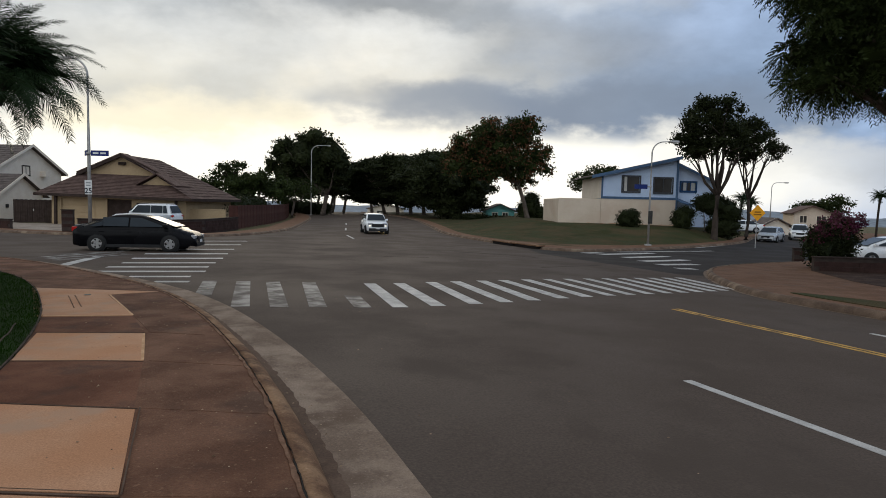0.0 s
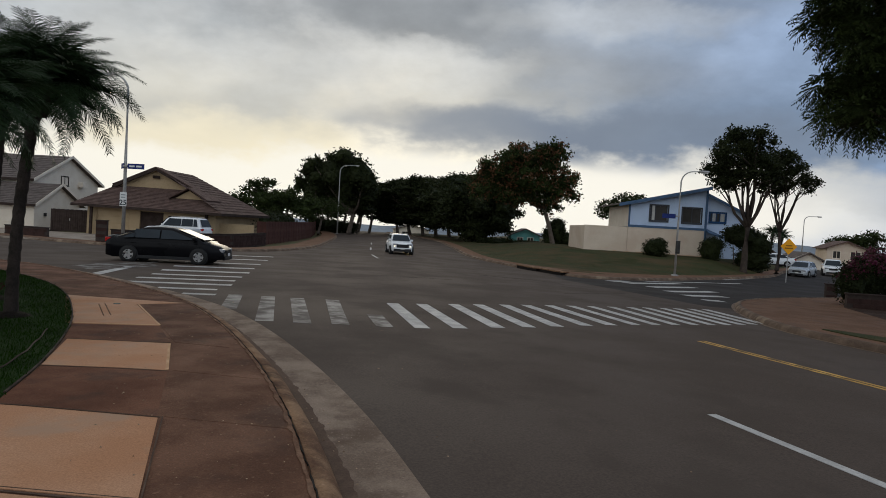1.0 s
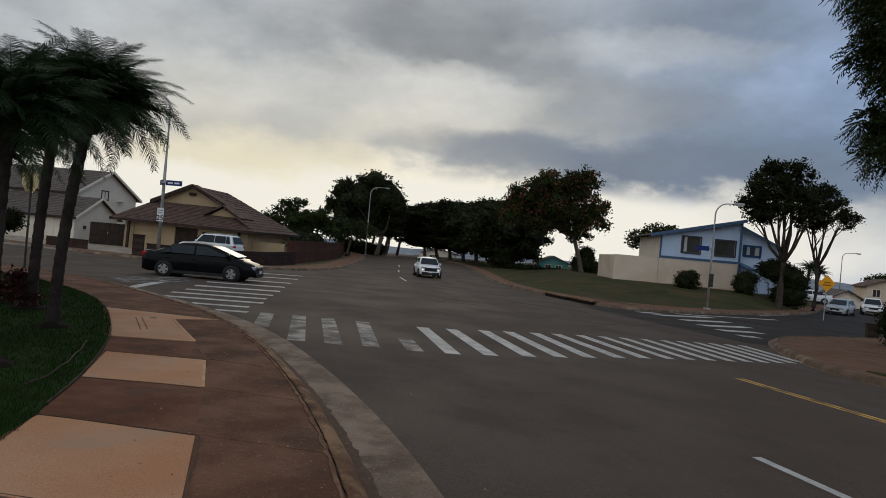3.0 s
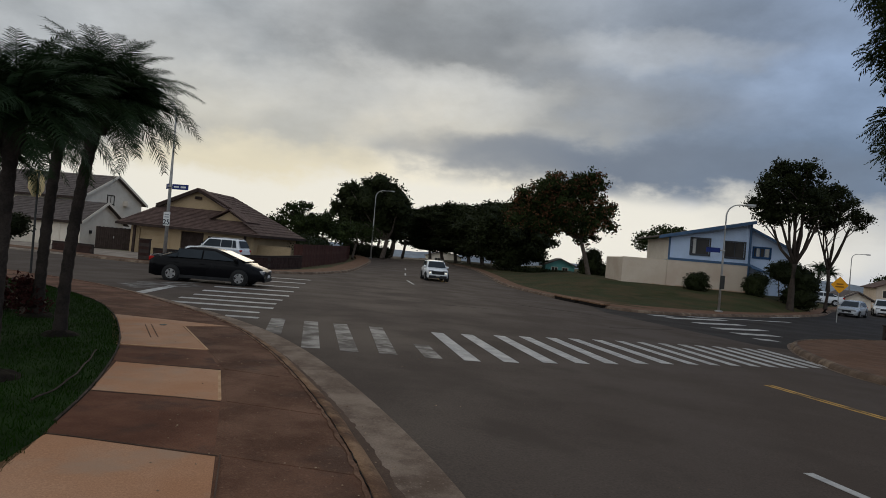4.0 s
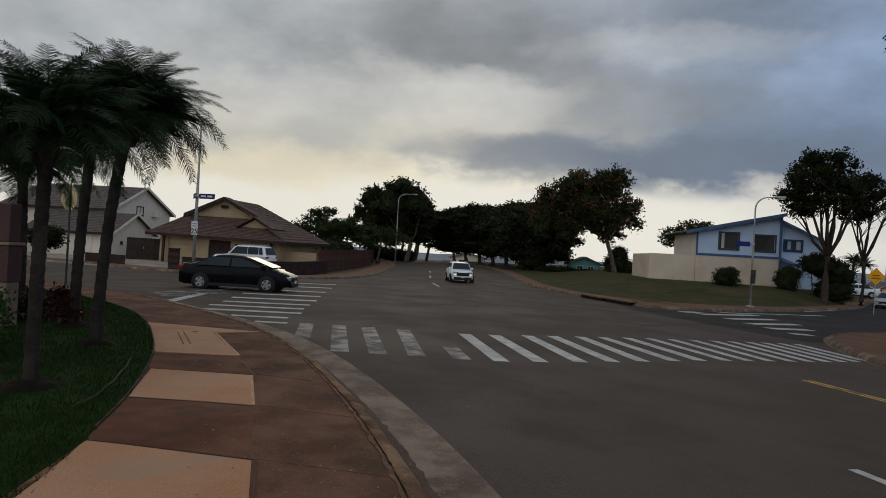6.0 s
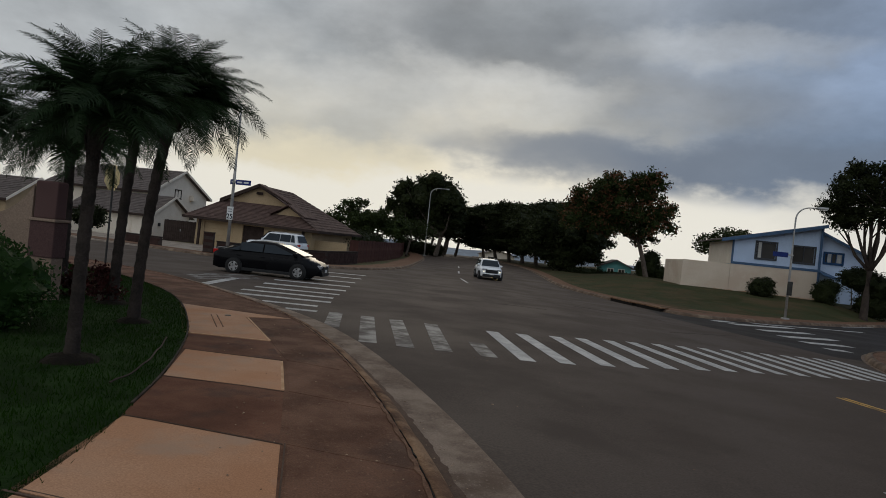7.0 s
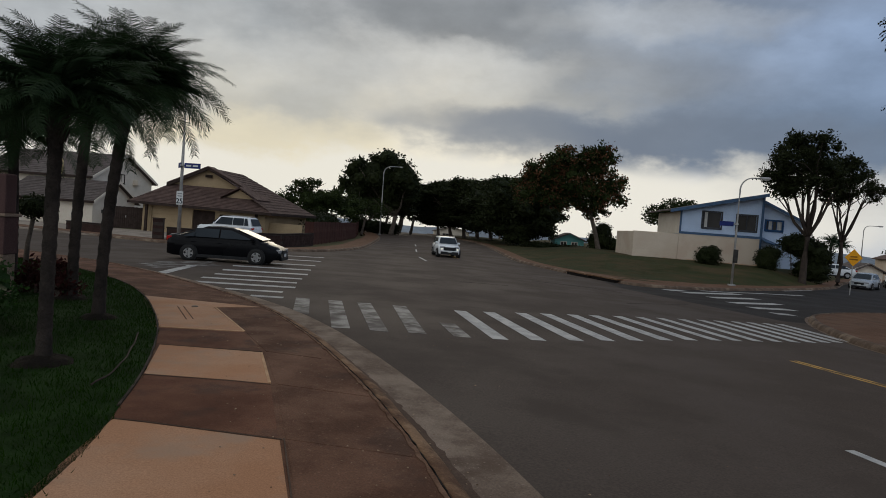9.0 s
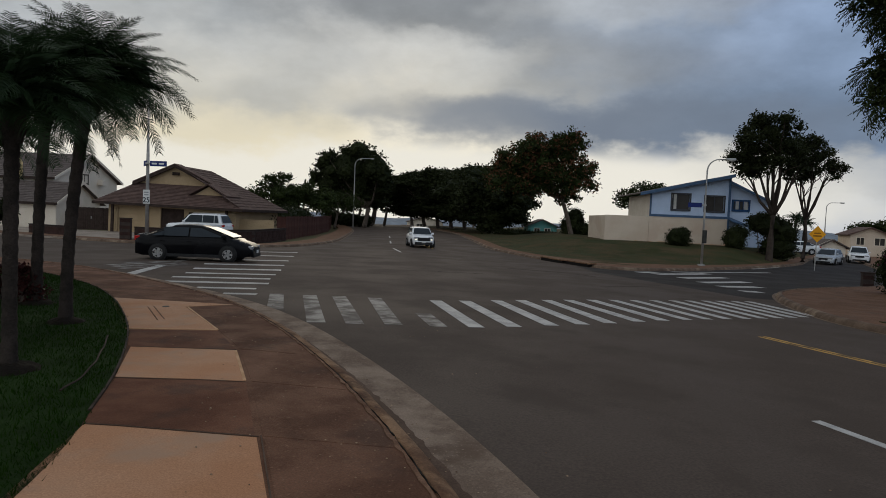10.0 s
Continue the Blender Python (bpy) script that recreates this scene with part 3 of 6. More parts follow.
def build_lawn():
    outline = [(p.x, p.y) for p in LAWN_EDGE] + [(-60, 10), (-40, -10), (-20, -30)]
    structure("lawn", plate(outline, 0.15, 0.3), GRASS_SOIL, "mown green lawn inside the corner", "lawn")
    edge = [p for p in LAWN_EDGE if p.y > 5.0]
    structure("lawn_edging", slab_between(edge, offset(edge, 0.02), 0.163, 0.163, 0.1), DARK_TRIM, "thin dark edging strip round the lawn", "edging")
    # the blades
    rng = np.random.default_rng(3)
    spots = np.array([(p.x, p.y) for p in LAWN_EDGE[55:165]])
    n = 150000
    e = spots[rng.integers(0, len(spots) - 1, n)]
    t = rng.random(n) ** 1.5 * 5.5
    x, y = e[:, 0] - t + rng.normal(0, 0.2, n), e[:, 1] - 0.15 * t + rng.normal(0, 0.25, n)
    line = np.array([(p.x, p.y) for p in LAWN_EDGE])
    ok = x < np.interp(y, line[:, 1], line[:, 0]) + rng.normal(-0.01, 0.015, n) + np.where(y < 5.0, 0.06 * rng.random(n) ** 2, 0.0)
    x, y, n = x[ok], y[ok], int(ok.sum())
    z = np.array([height(*q) for q in zip(x, y)]) + 0.14
    h, a, w = rng.uniform(0.025, 0.065, n), rng.random(n) * 6.28, rng.uniform(0.003, 0.007, n)
    c, d = np.cos(a) * w, np.sin(a) * w
    tip = np.stack((x + rng.normal(0, 0.022, n), y + rng.normal(0, 0.022, n), z + h), 1)
    verts = np.stack((np.stack((x - c, y - d, z), 1), np.stack((x + c, y + d, z), 1), tip), 1).reshape(-1, 3).tolist()
    faces = np.arange(3 * n).reshape(-1, 3).tolist()
    ob = new("grass", raw_mesh("grass", verts, faces, GRASS))
    tagged(ob, "short green grass blades on the lawn", "grass", kind="stuff")


build_lawn()


def bank_foot(more=0.0):
    """Where the grass of the bank begins: close to the kerb, further back behind the bare corner."""
    out = []
    for p, q in zip(FAR_RIGHT, offset(FAR_RIGHT, -1.0)):
        out.append(p + (q - p) * (1.5 + more + 3.2 * math.exp(-((p.y - 36.5) / 4.5) ** 2)))
    return out


def build_corner_pavings():
    isl = [p for p in RIGHT_FRONT]
    inner = offset(isl, -0.3)
    a = [p for p in inner]
    walk_strip = a + [Vector((95, 108, 0)), Vector((95, -30, 0))]
    structure("pavement_island", plate([(p.x, p.y) for p in walk_strip], 0.13, 0.3), DIRT, "reddish-brown dirt and concrete paved corner", "pavement")
    line = [i for i, p in enumerate(isl) if p.y < 16.2]
    near, back = offset(isl, -0.95), offset(isl, -2.5)
    taper = [min(1.0, max(0.02, (16.4 - isl[i].y) / 3.0)) for i in line]
    structure("verge", slab_between([near[i] for i in line], [near[i].lerp(back[i], f) for i, f in zip(line, taper)], 0.15, 0.15), LAWN, "strip of dull grass behind the kerb", "verge")
    far = offset(FAR_LEFT, -0.3)
    structure("pavement_far", slab_between(far, offset(FAR_LEFT, -2.2), 0.14, 0.14), DIRT, "reddish-brown pavement in front of the corner house", "pavement")
    bank = offset(FAR_RIGHT, -0.3)
    structure("pavement_bank", slab_between(bank, bank_foot(0.05), 0.14, 0.15), DIRT, "reddish dirt strip below the grass bank", "pavement")


build_corner_pavings()


def build_litter():
    """Chips of bark, leaf and grit on the pavement and along the gutter."""
    rng = np.random.default_rng(17)
    verts, faces = [], []
    spots = [p for p in SEAM if -2.0 < p.y < 15.0]
    for i in range(620):
        j = rng.integers(1, len(spots) - 1)
        n = (spots[j + 1] - spots[j - 1]).normalized()
        far = rng.random()
        d = rng.uniform(0.84, 2.3) if far < 0.62 else rng.uniform(0.36, 0.55) if far < 0.85 else rng.uniform(-2.5, -0.05)
        q = spots[j] + Vector((-n.y, n.x, 0)) * d + n * rng.uniform(-0.3, 0.3)
        z = height(q.x, q.y) + (0.153 if d > 0.8 else 0.012)
        r = rng.uniform(0.004, 0.011) * (1.5 if far > 0.95 else 1.0)
        k = len(verts)
        a0 = rng.random() * 6.28
        ring = [(q.x + r * rng.uniform(0.6, 1.4) * math.cos(a0 + a), q.y + r * rng.uniform(0.6, 1.4) * math.sin(a0 + a), z) for a in (0, 1.3, 2.5, 3.8, 5.0)]
        verts += ring + [(q.x, q.y, z + r * 0.7)]
        faces += [(k + m, k + (m + 1) % 5, k + 5) for m in range(5)]
    tagged(new("litter", raw_mesh("litter", verts, faces, LITTER)), "small pale chips and leaf bits on the pavement and gutter", "litter", kind="stuff")


build_litter()


def bank_rise(x, y):
    """The grass bank below the blue house."""
    u = min(max((y - 44.0) / 16.0, 0), 1)
    return 1.05 * u * u * (3 - 2 * u) * min(max((x - 1.0) / 8.0, 0.25), 1)


def build_bank():
    bm = bmesh.new()
    foot = bank_foot()
    turn = min(range(len(foot)), key=lambda i: foot[i].y)
    street, road = foot[:turn + 1][::-1], foot[turn:]

    def across(line, y):
        for p, q in zip(line, line[1:]):
            if p.y <= y <= q.y:
                return p.x + (q.x - p.x) * (y - p.y) / max(q.y - p.y, 1e-6)
        return line[-1].x

    rows, y = [], foot[turn].y + 0.05
    while y < 140:
        a, b = across(road, y), min(across(street, y), 44 + 0 * y)
        out = []
        for j in range(25):
            q = Vector((a + (b - a) * j / 24, y, 0))
            inner = min(1.0, min(j, 24 - j) * (b - a) / 24 / 4.0)
            out.append(bm.verts.new((q.x, q.y, height(q.x, q.y) + 0.15 + bank_rise(q.x, q.y) * inner + 0.06 * inner * noise.noise(q * 0.3))))
        rows.append(out)
        y += 0.5 if y < 64 else 3.0
    for r, s in zip(rows, rows[1:]):
        for j in range(24):
            bm.faces.new((r[j], r[j + 1], s[j + 1], s[j]))
    bmesh.ops.recalc_face_normals(bm, faces=bm.faces)
    structure("grass_bank", bm, LAWN, "dull green mown grass bank rising from the kerb", "lawn", True)


build_bank()


# ---- markings ----
build_near_walk()


def build_markings():
    cross = tagged(new("crosswalk_front"), "white zebra stripes across the main road, worn at one end", "crosswalk", kind="structure")
    far_line = curve_through([(-5.55, 14.5), (-4.0, 14.6), (-1.81, 15.0), (0.28, 16.3), (2.38, 17.65), (4.6, 18.85), (6.3, 19.75), (7.9, 20.5)], 0.1)
    near_line = curve_through([(-4.75, 12.0), (-3.65, 10.75), (-2.35, 11.05), (-0.86, 11.4), (1.25, 12.7), (3.29, 14.2), (5.19, 15.35), (6.84, 16.3), (8.3, 17.3)], 0.1)
    # where each bar starts and ends along the two lines, as shares of their length
    starts = (0.0, 0.051, 0.098, 0.154, 0.204, 0.253, 0.305, 0.367, 0.419, 0.478, 0.527, 0.585, 0.636, 0.686, 0.738, 0.788, 0.832, 0.878, 0.918, 0.959, 1.0)
    ends = (0.0, 0.113, 0.157, 0.201, 0.251, 0.298, 0.350, 0.408, 0.459, 0.511, 0.572, 0.623, 0.675, 0.719, 0.765, 0.809, 0.848, 0.887, 0.927, 0.965, 1.0)
    f, g = resample(far_line, 501), resample(near_line, 501)
    for i, (u, v) in enumerate(zip(starts, ends)):
        a, b = f[round(u * 500)], g[round(v * 500)]
        if i == 4:
            a = b.lerp(a, 0.42)
        stripe(a[:2], b[:2], 0.32 if i < 5 else 0.30 if i < 12 else 0.26, PAINT_WORN if i < 5 else PAINT, cross)
    side = tagged(new("crosswalk_left"), "white zebra stripes across the side street", "crosswalk", kind="structure")
    for i, (ax, ay, bx, by) in enumerate(((-13.8, 32.23, -10.86, 33.85), (-12.7, 28.74, -9.92, 30.08), (-11.86, 25.29, -9.04, 26.47), (-11.05, 22.64, -8.32, 23.65), (-10.41, 20.48, -7.7, 21.38), (-9.83, 18.72, -7.26, 19.49), (-9.53, 17.32, -6.93, 18.03), (-9.15, 16.03, -6.51, 16.7), (-7.74, 15.02, -6.36, 15.34), (-6.68, 14.09, -5.94, 14.25))):
        stripe((ax, ay), (bx, by), 0.28 if i > 7 else 0.36 if i > 4 else 0.50, PAINT, side)
    right = tagged(new("crosswalk_right"), "white zebra stripes across the right-hand street", "crosswalk", kind="structure")
    for a, b in (((9.57, 24.9), (10.35, 25.05)), ((9.5, 26.8), (11.7, 28.1)), ((9.4, 28.7), (12.5, 31.3)), ((9.3, 31.2), (12.5, 34.0)), ((8.6, 33.2), (12.7, 37.0)), ((7.9, 33.9), (9.1, 35.1))):
        stripe(a, b, 0.62, PAINT, right)
    lines = tagged(new("road_marking"), "white and yellow lane lines on the asphalt", "road marking", kind="structure")
    for a, b, w, m in (((2.72, 6.91), (3.87, 3.86), 0.12, PAINT), ((6.8, -3.8), (9.2, -10.0), 0.12, PAINT), ((7.50, 10.7), (7.95, 9.5), 0.12, PAINT),
                       ((4.77, 12.75), (8.03, 4.3), 0.08, PAINT_YELLOW), ((4.90, 12.83), (8.16, 4.38), 0.08, PAINT_YELLOW), ((8.0, 4.3), (14.0, -11.5), 0.10, PAINT_YELLOW), ((8.2, 4.4), (14.2, -11.4), 0.10, PAINT_YELLOW),
                       ((-6.98, 44.7), (-5.9, 40.6), 0.14, PAINT), ((-9.0, 57.0), (-8.3, 52.5), 0.14, PAINT), ((-11.0, 70.0), (-10.2, 65.0), 0.14, PAINT),
                       ((-4.3, 47.0), (-8.9, 73.0), 0.12, PAINT_YELLOW), ((-4.55, 47.0), (-9.15, 73.0), 0.12, PAINT_YELLOW),
                       ((-10.74, 16.86), (-11.87, 21.21), 0.32, PAINT), ((-12.3, 23.0), (-12.8, 25.5), 0.30, PAINT_WORN),
                       ((10.7, 37.0), (18.6, 42.0), 0.35, PAINT), ((18.8, 45.2), (22.6, 49.4), 0.25, PAINT)):
        stripe(a, b, w, m, lines, "line")
    patches = tagged(new("road_repair"), "dark tar repairs across the far lane", "road repair", kind="structure")
    for a, b, w in (((0.6, 29.9), (3.3, 29.1), 0.30), ((3.3, 29.2), (4.4, 27.9), 0.22), ((-2.4, 24.6), (-0.6, 25.0), 0.12), ((3.6, 22.4), (6.4, 24.9), 0.14)):
        stripe(a, b, w, MORTAR, patches, "tar_strip", 0.004)
    word = tagged(new("road_word"), "worn white lettering on the side street, not legible", "road marking", kind="structure")
    for a, b, w in (((-13.2, 20.1), (-12.4, 22.9), 0.30), ((-12.65, 19.6), (-11.85, 22.7), 0.30), ((-12.1, 19.1), (-11.35, 22.2), 0.30), ((-13.4, 21.5), (-12.5, 23.4), 0.26), ((-13.0, 20.2), (-12.1, 19.4), 0.22), ((-12.3, 22.8), (-11.4, 22.0), 0.22)):
        stripe(a, b, w, PAINT_WORN, word, "bar")


build_markings()


def storm_drain(ax, ay, bx, by):
    """A kerb inlet: a concrete lintel over a dark slot."""
    d = Vector((bx - ax, by - ay, 0))
    L = d.length
    ob = tagged(new("storm_drain"), "dark storm drain slot under a pinkish concrete lintel", "storm drain", "kerb inlets")
    ob.matrix_basis = pose(ax, ay, (height(ax, ay) + height(bx, by)) / 2, 0, 0, math.degrees(math.atan2(d.y, d.x)))
    # solid block, no opening: the shade inside the inlet is its black colour
    part("slot", boxed(0.0, L, -0.06, 0.30, 0.0, 0.17), BLACK_GAP, ob)
    part("lintel", boxed(-0.1, L + 0.1, -0.09, 0.45, 0.17, 0.25, bevel=0.02), CURB, ob)


storm_drain(3.45, 41.3, 4.45, 38.6)
storm_drain(4.62, 38.2, 5.6, 35.95)


# ---- plants ----
def leaf_cloud(rng, blobs, count, size, clump=10, flat=1.0, core=0.66, spread=0.5, long=1.5):
    """Leaves in clumps over the skin of several lobes, with a rough dense core in each."""
    verts, faces = [], []
    vol = np.array([b[3] * b[4] + b[4] * b[5] + b[3] * b[5] for b in blobs])
    share = (vol / vol.sum() * count / clump).astype(int) + 1
    for b, n in zip(blobs, share):
        c, r = np.array(b[:3]), np.array(b[3:6])
        for _ in range(n):
            d = rng.normal(size=3)
            d /= np.linalg.norm(d)
            p = c + d * r * (0.70 + 0.34 * rng.random() ** 0.7 + 0.13 * noise.noise(Vector(d * 2.3) + Vector(c)))
            for _ in range(clump):
                q = p + rng.normal(0, spread, 3) * size * 2.0 * np.array((1, 1, 0.75))
                u = rng.normal(size=3)
                u[2] *= flat
                u /= np.linalg.norm(u)
                v = np.cross(u, rng.normal(size=3))
                v /= np.linalg.norm(v) + 1e-9
                s = size * rng.uniform(0.6, 1.25)
                k = len(verts)
                verts += [tuple(q - u * s * long * 0.5), tuple(q + v * s * 0.38), tuple(q + u * s * long * 0.5), tuple(q - v * s * 0.38)]
                faces.append((k, k + 1, k + 2, k + 3))
        if core:
            bm = bmesh.new()
            bmesh.ops.create_icosphere(bm, subdivisions=3, radius=1.0)
            k = len(verts)
            for w in bm.verts:
                s = core * (1 + 0.38 * noise.noise(w.co * 1.9 + Vector(c)) + 0.2 * noise.noise(w.co * 5.0))
                verts.append((c[0] + w.co.x * r[0] * s, c[1] + w.co.y * r[1] * s, c[2] + w.co.z * r[2] * s))
            faces += [tuple(k + w.index for w in f.verts) for f in bm.faces]
            bm.free()
    return verts, faces


def spray_cloud(rng, blobs, count, reach, leaf):
    """Drooping feathered sprays over the skin of several lobes: leaflets in pairs along an arching stalk."""
    b = np.array(blobs)
    area = b[:, 3] * b[:, 5]
    b = b[rng.choice(len(b), count, p=area / area.sum())]
    d = rng.normal(size=(count, 3))
    d /= np.linalg.norm(d, axis=1)[:, None]
    p = b[:, :3] + d * b[:, 3:6] * rng.uniform(0.72, 1.0, (count, 1))
    axis = d * 0.8 + rng.normal(0, 0.35, (count, 3)) + np.array((0, 0, -0.25))
    axis /= np.linalg.norm(axis, axis=1)[:, None]
    side = np.cross(axis, np.array((0, 0, 1.0)) + rng.normal(0, 0.25, (count, 3)))
    side /= np.linalg.norm(side, axis=1)[:, None] + 1e-9
    verts = []
    for i in range(8):
        t = (i + 0.5) / 8
        at = p + axis * reach * t + np.array((0, 0, -0.45 * reach)) * t * t
        for s in (-1, 1):
            out = side * s * 0.8 + axis * 0.5 + np.array((0, 0, -0.45)) + rng.normal(0, 0.15, (count, 3))
            out *= leaf * (1 - 0.5 * abs(t - 0.4)) * rng.uniform(0.8, 1.2, (count, 1))
            w = axis * leaf * 0.17
            verts += [at, at + out * 0.5 + w, at + out, at + out * 0.5 - w]
    v = np.stack(verts, 1).reshape(-1, 3)
    return v.tolist(), np.arange(len(v)).reshape(-1, 4).tolist()


def limbs(rng, bm, base, forks, tops, r0, twigs=3):
    """A tapered trunk to a fork, and limbs from there to the crown."""
    base, fork = Vector(base), Vector(forks)
    mid = base.lerp(fork, 0.5) + Vector((rng.normal(0, 0.08), rng.normal(0, 0.08), 0))
    tube(bm, [base - Vector((0, 0, 0.2)), base + Vector((0, 0, 0.15)), mid, fork], [r0 * 1.5, r0 * 1.15, r0 * 0.9, r0 * 0.8], 9)
    for t in tops:
        t = Vector(t)
        a = fork.lerp(t, 0.35) + Vector((rng.normal(0, 0.15), rng.normal(0, 0.15), -0.06 * (t - fork).length))
        b = fork.lerp(t, 0.7) + Vector((rng.normal(0, 0.2), rng.normal(0, 0.2), 0.05))
        tube(bm, [fork - Vector((0, 0, 0.1)), a, b, t], [r0 * 0.55, r0 * 0.42, r0 * 0.28, r0 * 0.1], 7)
        for _ in range(twigs):
            e = b + Vector((rng.normal(0, 0.9), rng.normal(0, 0.9), abs(rng.normal(0.5, 0.5))))
            tube(bm, [a.lerp(b, rng.uniform(0.3, 1.0)), b.lerp(e, 0.5), e], [r0 * 0.22, r0 * 0.15, r0 * 0.05], 5)


def split_lobes(rng, blobs, n):
    """Each lobe of a crown broken into smaller tufts over its skin, with gaps between them."""
    out = []
    for b in blobs:
        out.append((*b[:3], *[r * 0.66 for r in b[3:6]]))
        for _ in range(n):
            d = rng.normal(size=3)
            d /= np.linalg.norm(d)
            s = rng.uniform(0.24, 0.44)
            out.append((*[c + e * r * rng.uniform(0.62, 0.92) for c, e, r in zip(b[:3], d, b[3:6])], b[3] * s, b[4] * s, b[5] * s * 0.9))
    return out


def tree(seed, base, fork, blobs, r0, count, size, mat, label, group="", second=None, category="tree", core=0.66, clump=10, spread=0.5, z0=None, ragged=0, bark=None, twigs=3):
    """A tree with a trunk that forks into limbs and a crown of leaves."""
    rng = np.random.default_rng(seed)
    z = height(base[0], base[1]) + 0.1 if z0 is None else z0
    ob = thing("tree", pose(base[0], base[1], z), label, category, group)
    bm = bmesh.new()
    tops = [(b[0], b[1], b[2] + 0.2 * b[5]) for b in blobs]
    if ragged:
        blobs = split_lobes(rng, blobs, ragged)
        tops += [b[:3] for b in blobs[3::9]]
    limbs(rng, bm, (0, 0, 0), fork, tops, r0, twigs)
    part("trunk", bm, bark or BARK, ob, smooth=True)
    me = raw_mesh("crown", *leaf_cloud(rng, blobs, count, size, clump, core=core, spread=spread), mat)
    shared("crown", me, ob)
    if second:
        me = raw_mesh("blossom", *leaf_cloud(rng, blobs, int(count * second[1]), size, clump, core=0, spread=spread), second[0])
        tagged(shared("blossom", me, ob), "rust-orange blossom over the crown")
    return ob


def bush(seed, x, y, blobs, count, size, mat, label, z0=None, name="bush", category="bush", core=0.8):
    rng = np.random.default_rng(seed)
    z = height(x, y) + 0.1 if z0 is None else z0
    ob = thing(name, pose(x, y, z), label, category)
    bm = bmesh.new()
    for b in blobs:
        tube(bm, [(b[0] * 0.5, b[1] * 0.5, -0.15), (b[0], b[1], b[2])], [0.06, 0.03], 5)
    part("stem", bm, BARK, ob)
    shared("foliage", raw_mesh("foliage", *leaf_cloud(rng, blobs, count, size, 8, core=core), mat), ob)
    return ob


def frond_mesh(seed, length, droop):
    """One feather leaf: an arching midrib with two rows of narrow leaflets."""
    rng = np.random.default_rng(seed)
    verts, faces = [], []
    n = 34
    mid = []
    for i in range(n + 1):
        t = i / n
        a = droop * 1.5 * t ** 1.6
        p = mid[-1] if mid else Vector((0, 0, 0))
        mid.append(p + Vector((math.cos(a), 0, -math.sin(a))) * (length / n) if i else p)
    w = 0.012
    for i in range(n):
        k = len(verts)
        a, b = mid[i], mid[i + 1]
        s0, s1 = w * (1 - i / n) + 0.002, w * (1 - (i + 1) / n) + 0.002
        verts += [(a.x, -s0, a.z), (a.x, s0, a.z), (b.x, s1, b.z), (b.x, -s1, b.z), (a.x, 0, a.z - s0), (b.x, 0, b.z - s1)]
        faces += [(k, k + 1, k + 2, k + 3), (k, k + 3, k + 5, k + 4), (k + 1, k + 4, k + 5, k + 2)]
    for i in range(4, n + 1):
        t = i / n
        d = (mid[i] - mid[i - 1]).normalized()
        up = Vector((-d.z, 0, d.x))
        for side in (-1, 1):
            for jitter in (0.0, 0.5):
                ll = 0.34 * length / 1.4 * (1 - 0.72 * abs(t - 0.42) / 0.58) * rng.uniform(0.8, 1.15)
                p = mid[i].lerp(mid[i - 1], jitter)
                out = (d * rng.uniform(0.45, 0.75) + Vector((0, side * 0.85, 0)) + up * rng.uniform(-0.15, 0.35)).normalized()
                m = p + out * ll * 0.5
                tip = p + out * ll + Vector((0, 0, -0.30 * ll))
                b = d * 0.0078
                k = len(verts)
                verts += [tuple(p - b * 0.6), tuple(p + b * 0.6), tuple(m + b), tuple(tip), tuple(m - b)]
                faces.append((k, k + 1, k + 2, k + 3, k + 4))
    return raw_mesh("frond", verts, faces, LEAF_PALM)


FRONDS = [frond_mesh(i, L, dr) for i, (L, dr) in enumerate(((1.47, 0.74), (1.42, 0.86), (1.25, 0.86), (1.40, 0.66)))]


def palm(seed, x, y, trunk, lean, scale=1.0, fronds=64, radius=0.115, label="slender dark-trunked date palm with drooping feathery fronds on the lawn", group="palms on the corner lawn"):
    rng = np.random.default_rng(seed)
    z = height(x, y) + 0.14
    ob = thing("palm_tree", pose(x, y, z), label, "palm tree", group)
    bm = bmesh.new()
    pts, rad = [], []
    for i in range(41):
        t = i / 40
        pts.append((lean[0] * t * t, lean[1] * t * t, -0.1 + (trunk + 0.1) * t))
        rad.append(radius * (1.0 + 0.55 * math.exp(-t * 14)) * (1.06 if i % 2 else 0.94) * (1 + 0.45 * max(0, t - 0.8) * 5 * 0.6))
    tube(bm, pts, rad, 12)
    part("trunk", bm, PALM_BARK, ob, smooth=True)
    bm = bmesh.new()
    top = Vector(pts[-1])
    for i in range(60):
        a, h = i * 2.4, rng.uniform(-0.45, 0.15)
        d = Vector((math.cos(a), math.sin(a), 0))
        tube(bm, [top + d * radius * 0.9 + Vector((0, 0, h)), top + d * radius * 1.7 + Vector((0, 0, h + 0.16))], [0.022, 0.008], 4)
    part("boot", bm, PALM_BARK, ob, "dark stubs of old leaf stalks")
    for i in range(fronds):
        e = 88 - 102 * ((i + 0.5) / fronds) ** 0.92 + rng.normal(0, 5)
        a = i * 137.5 + rng.normal(0, 8)
        me = FRONDS[3 if e > 45 else 0 if e > 10 else 1 if e > -20 else 2]
        s = scale * rng.uniform(0.88, 1.08) * (0.86 if e > 50 else 1.0)
        m = Matrix.Translation(top + Vector((0, 0, 0.05))) @ pose(0, 0, 0, 0, 0, a) @ pose(0, 0, 0, rng.normal(0, 14), -e * 0.9, 0) @ Matrix.Diagonal((s, s, s, 1))
        shared("frond", me, ob, m)
    return ob


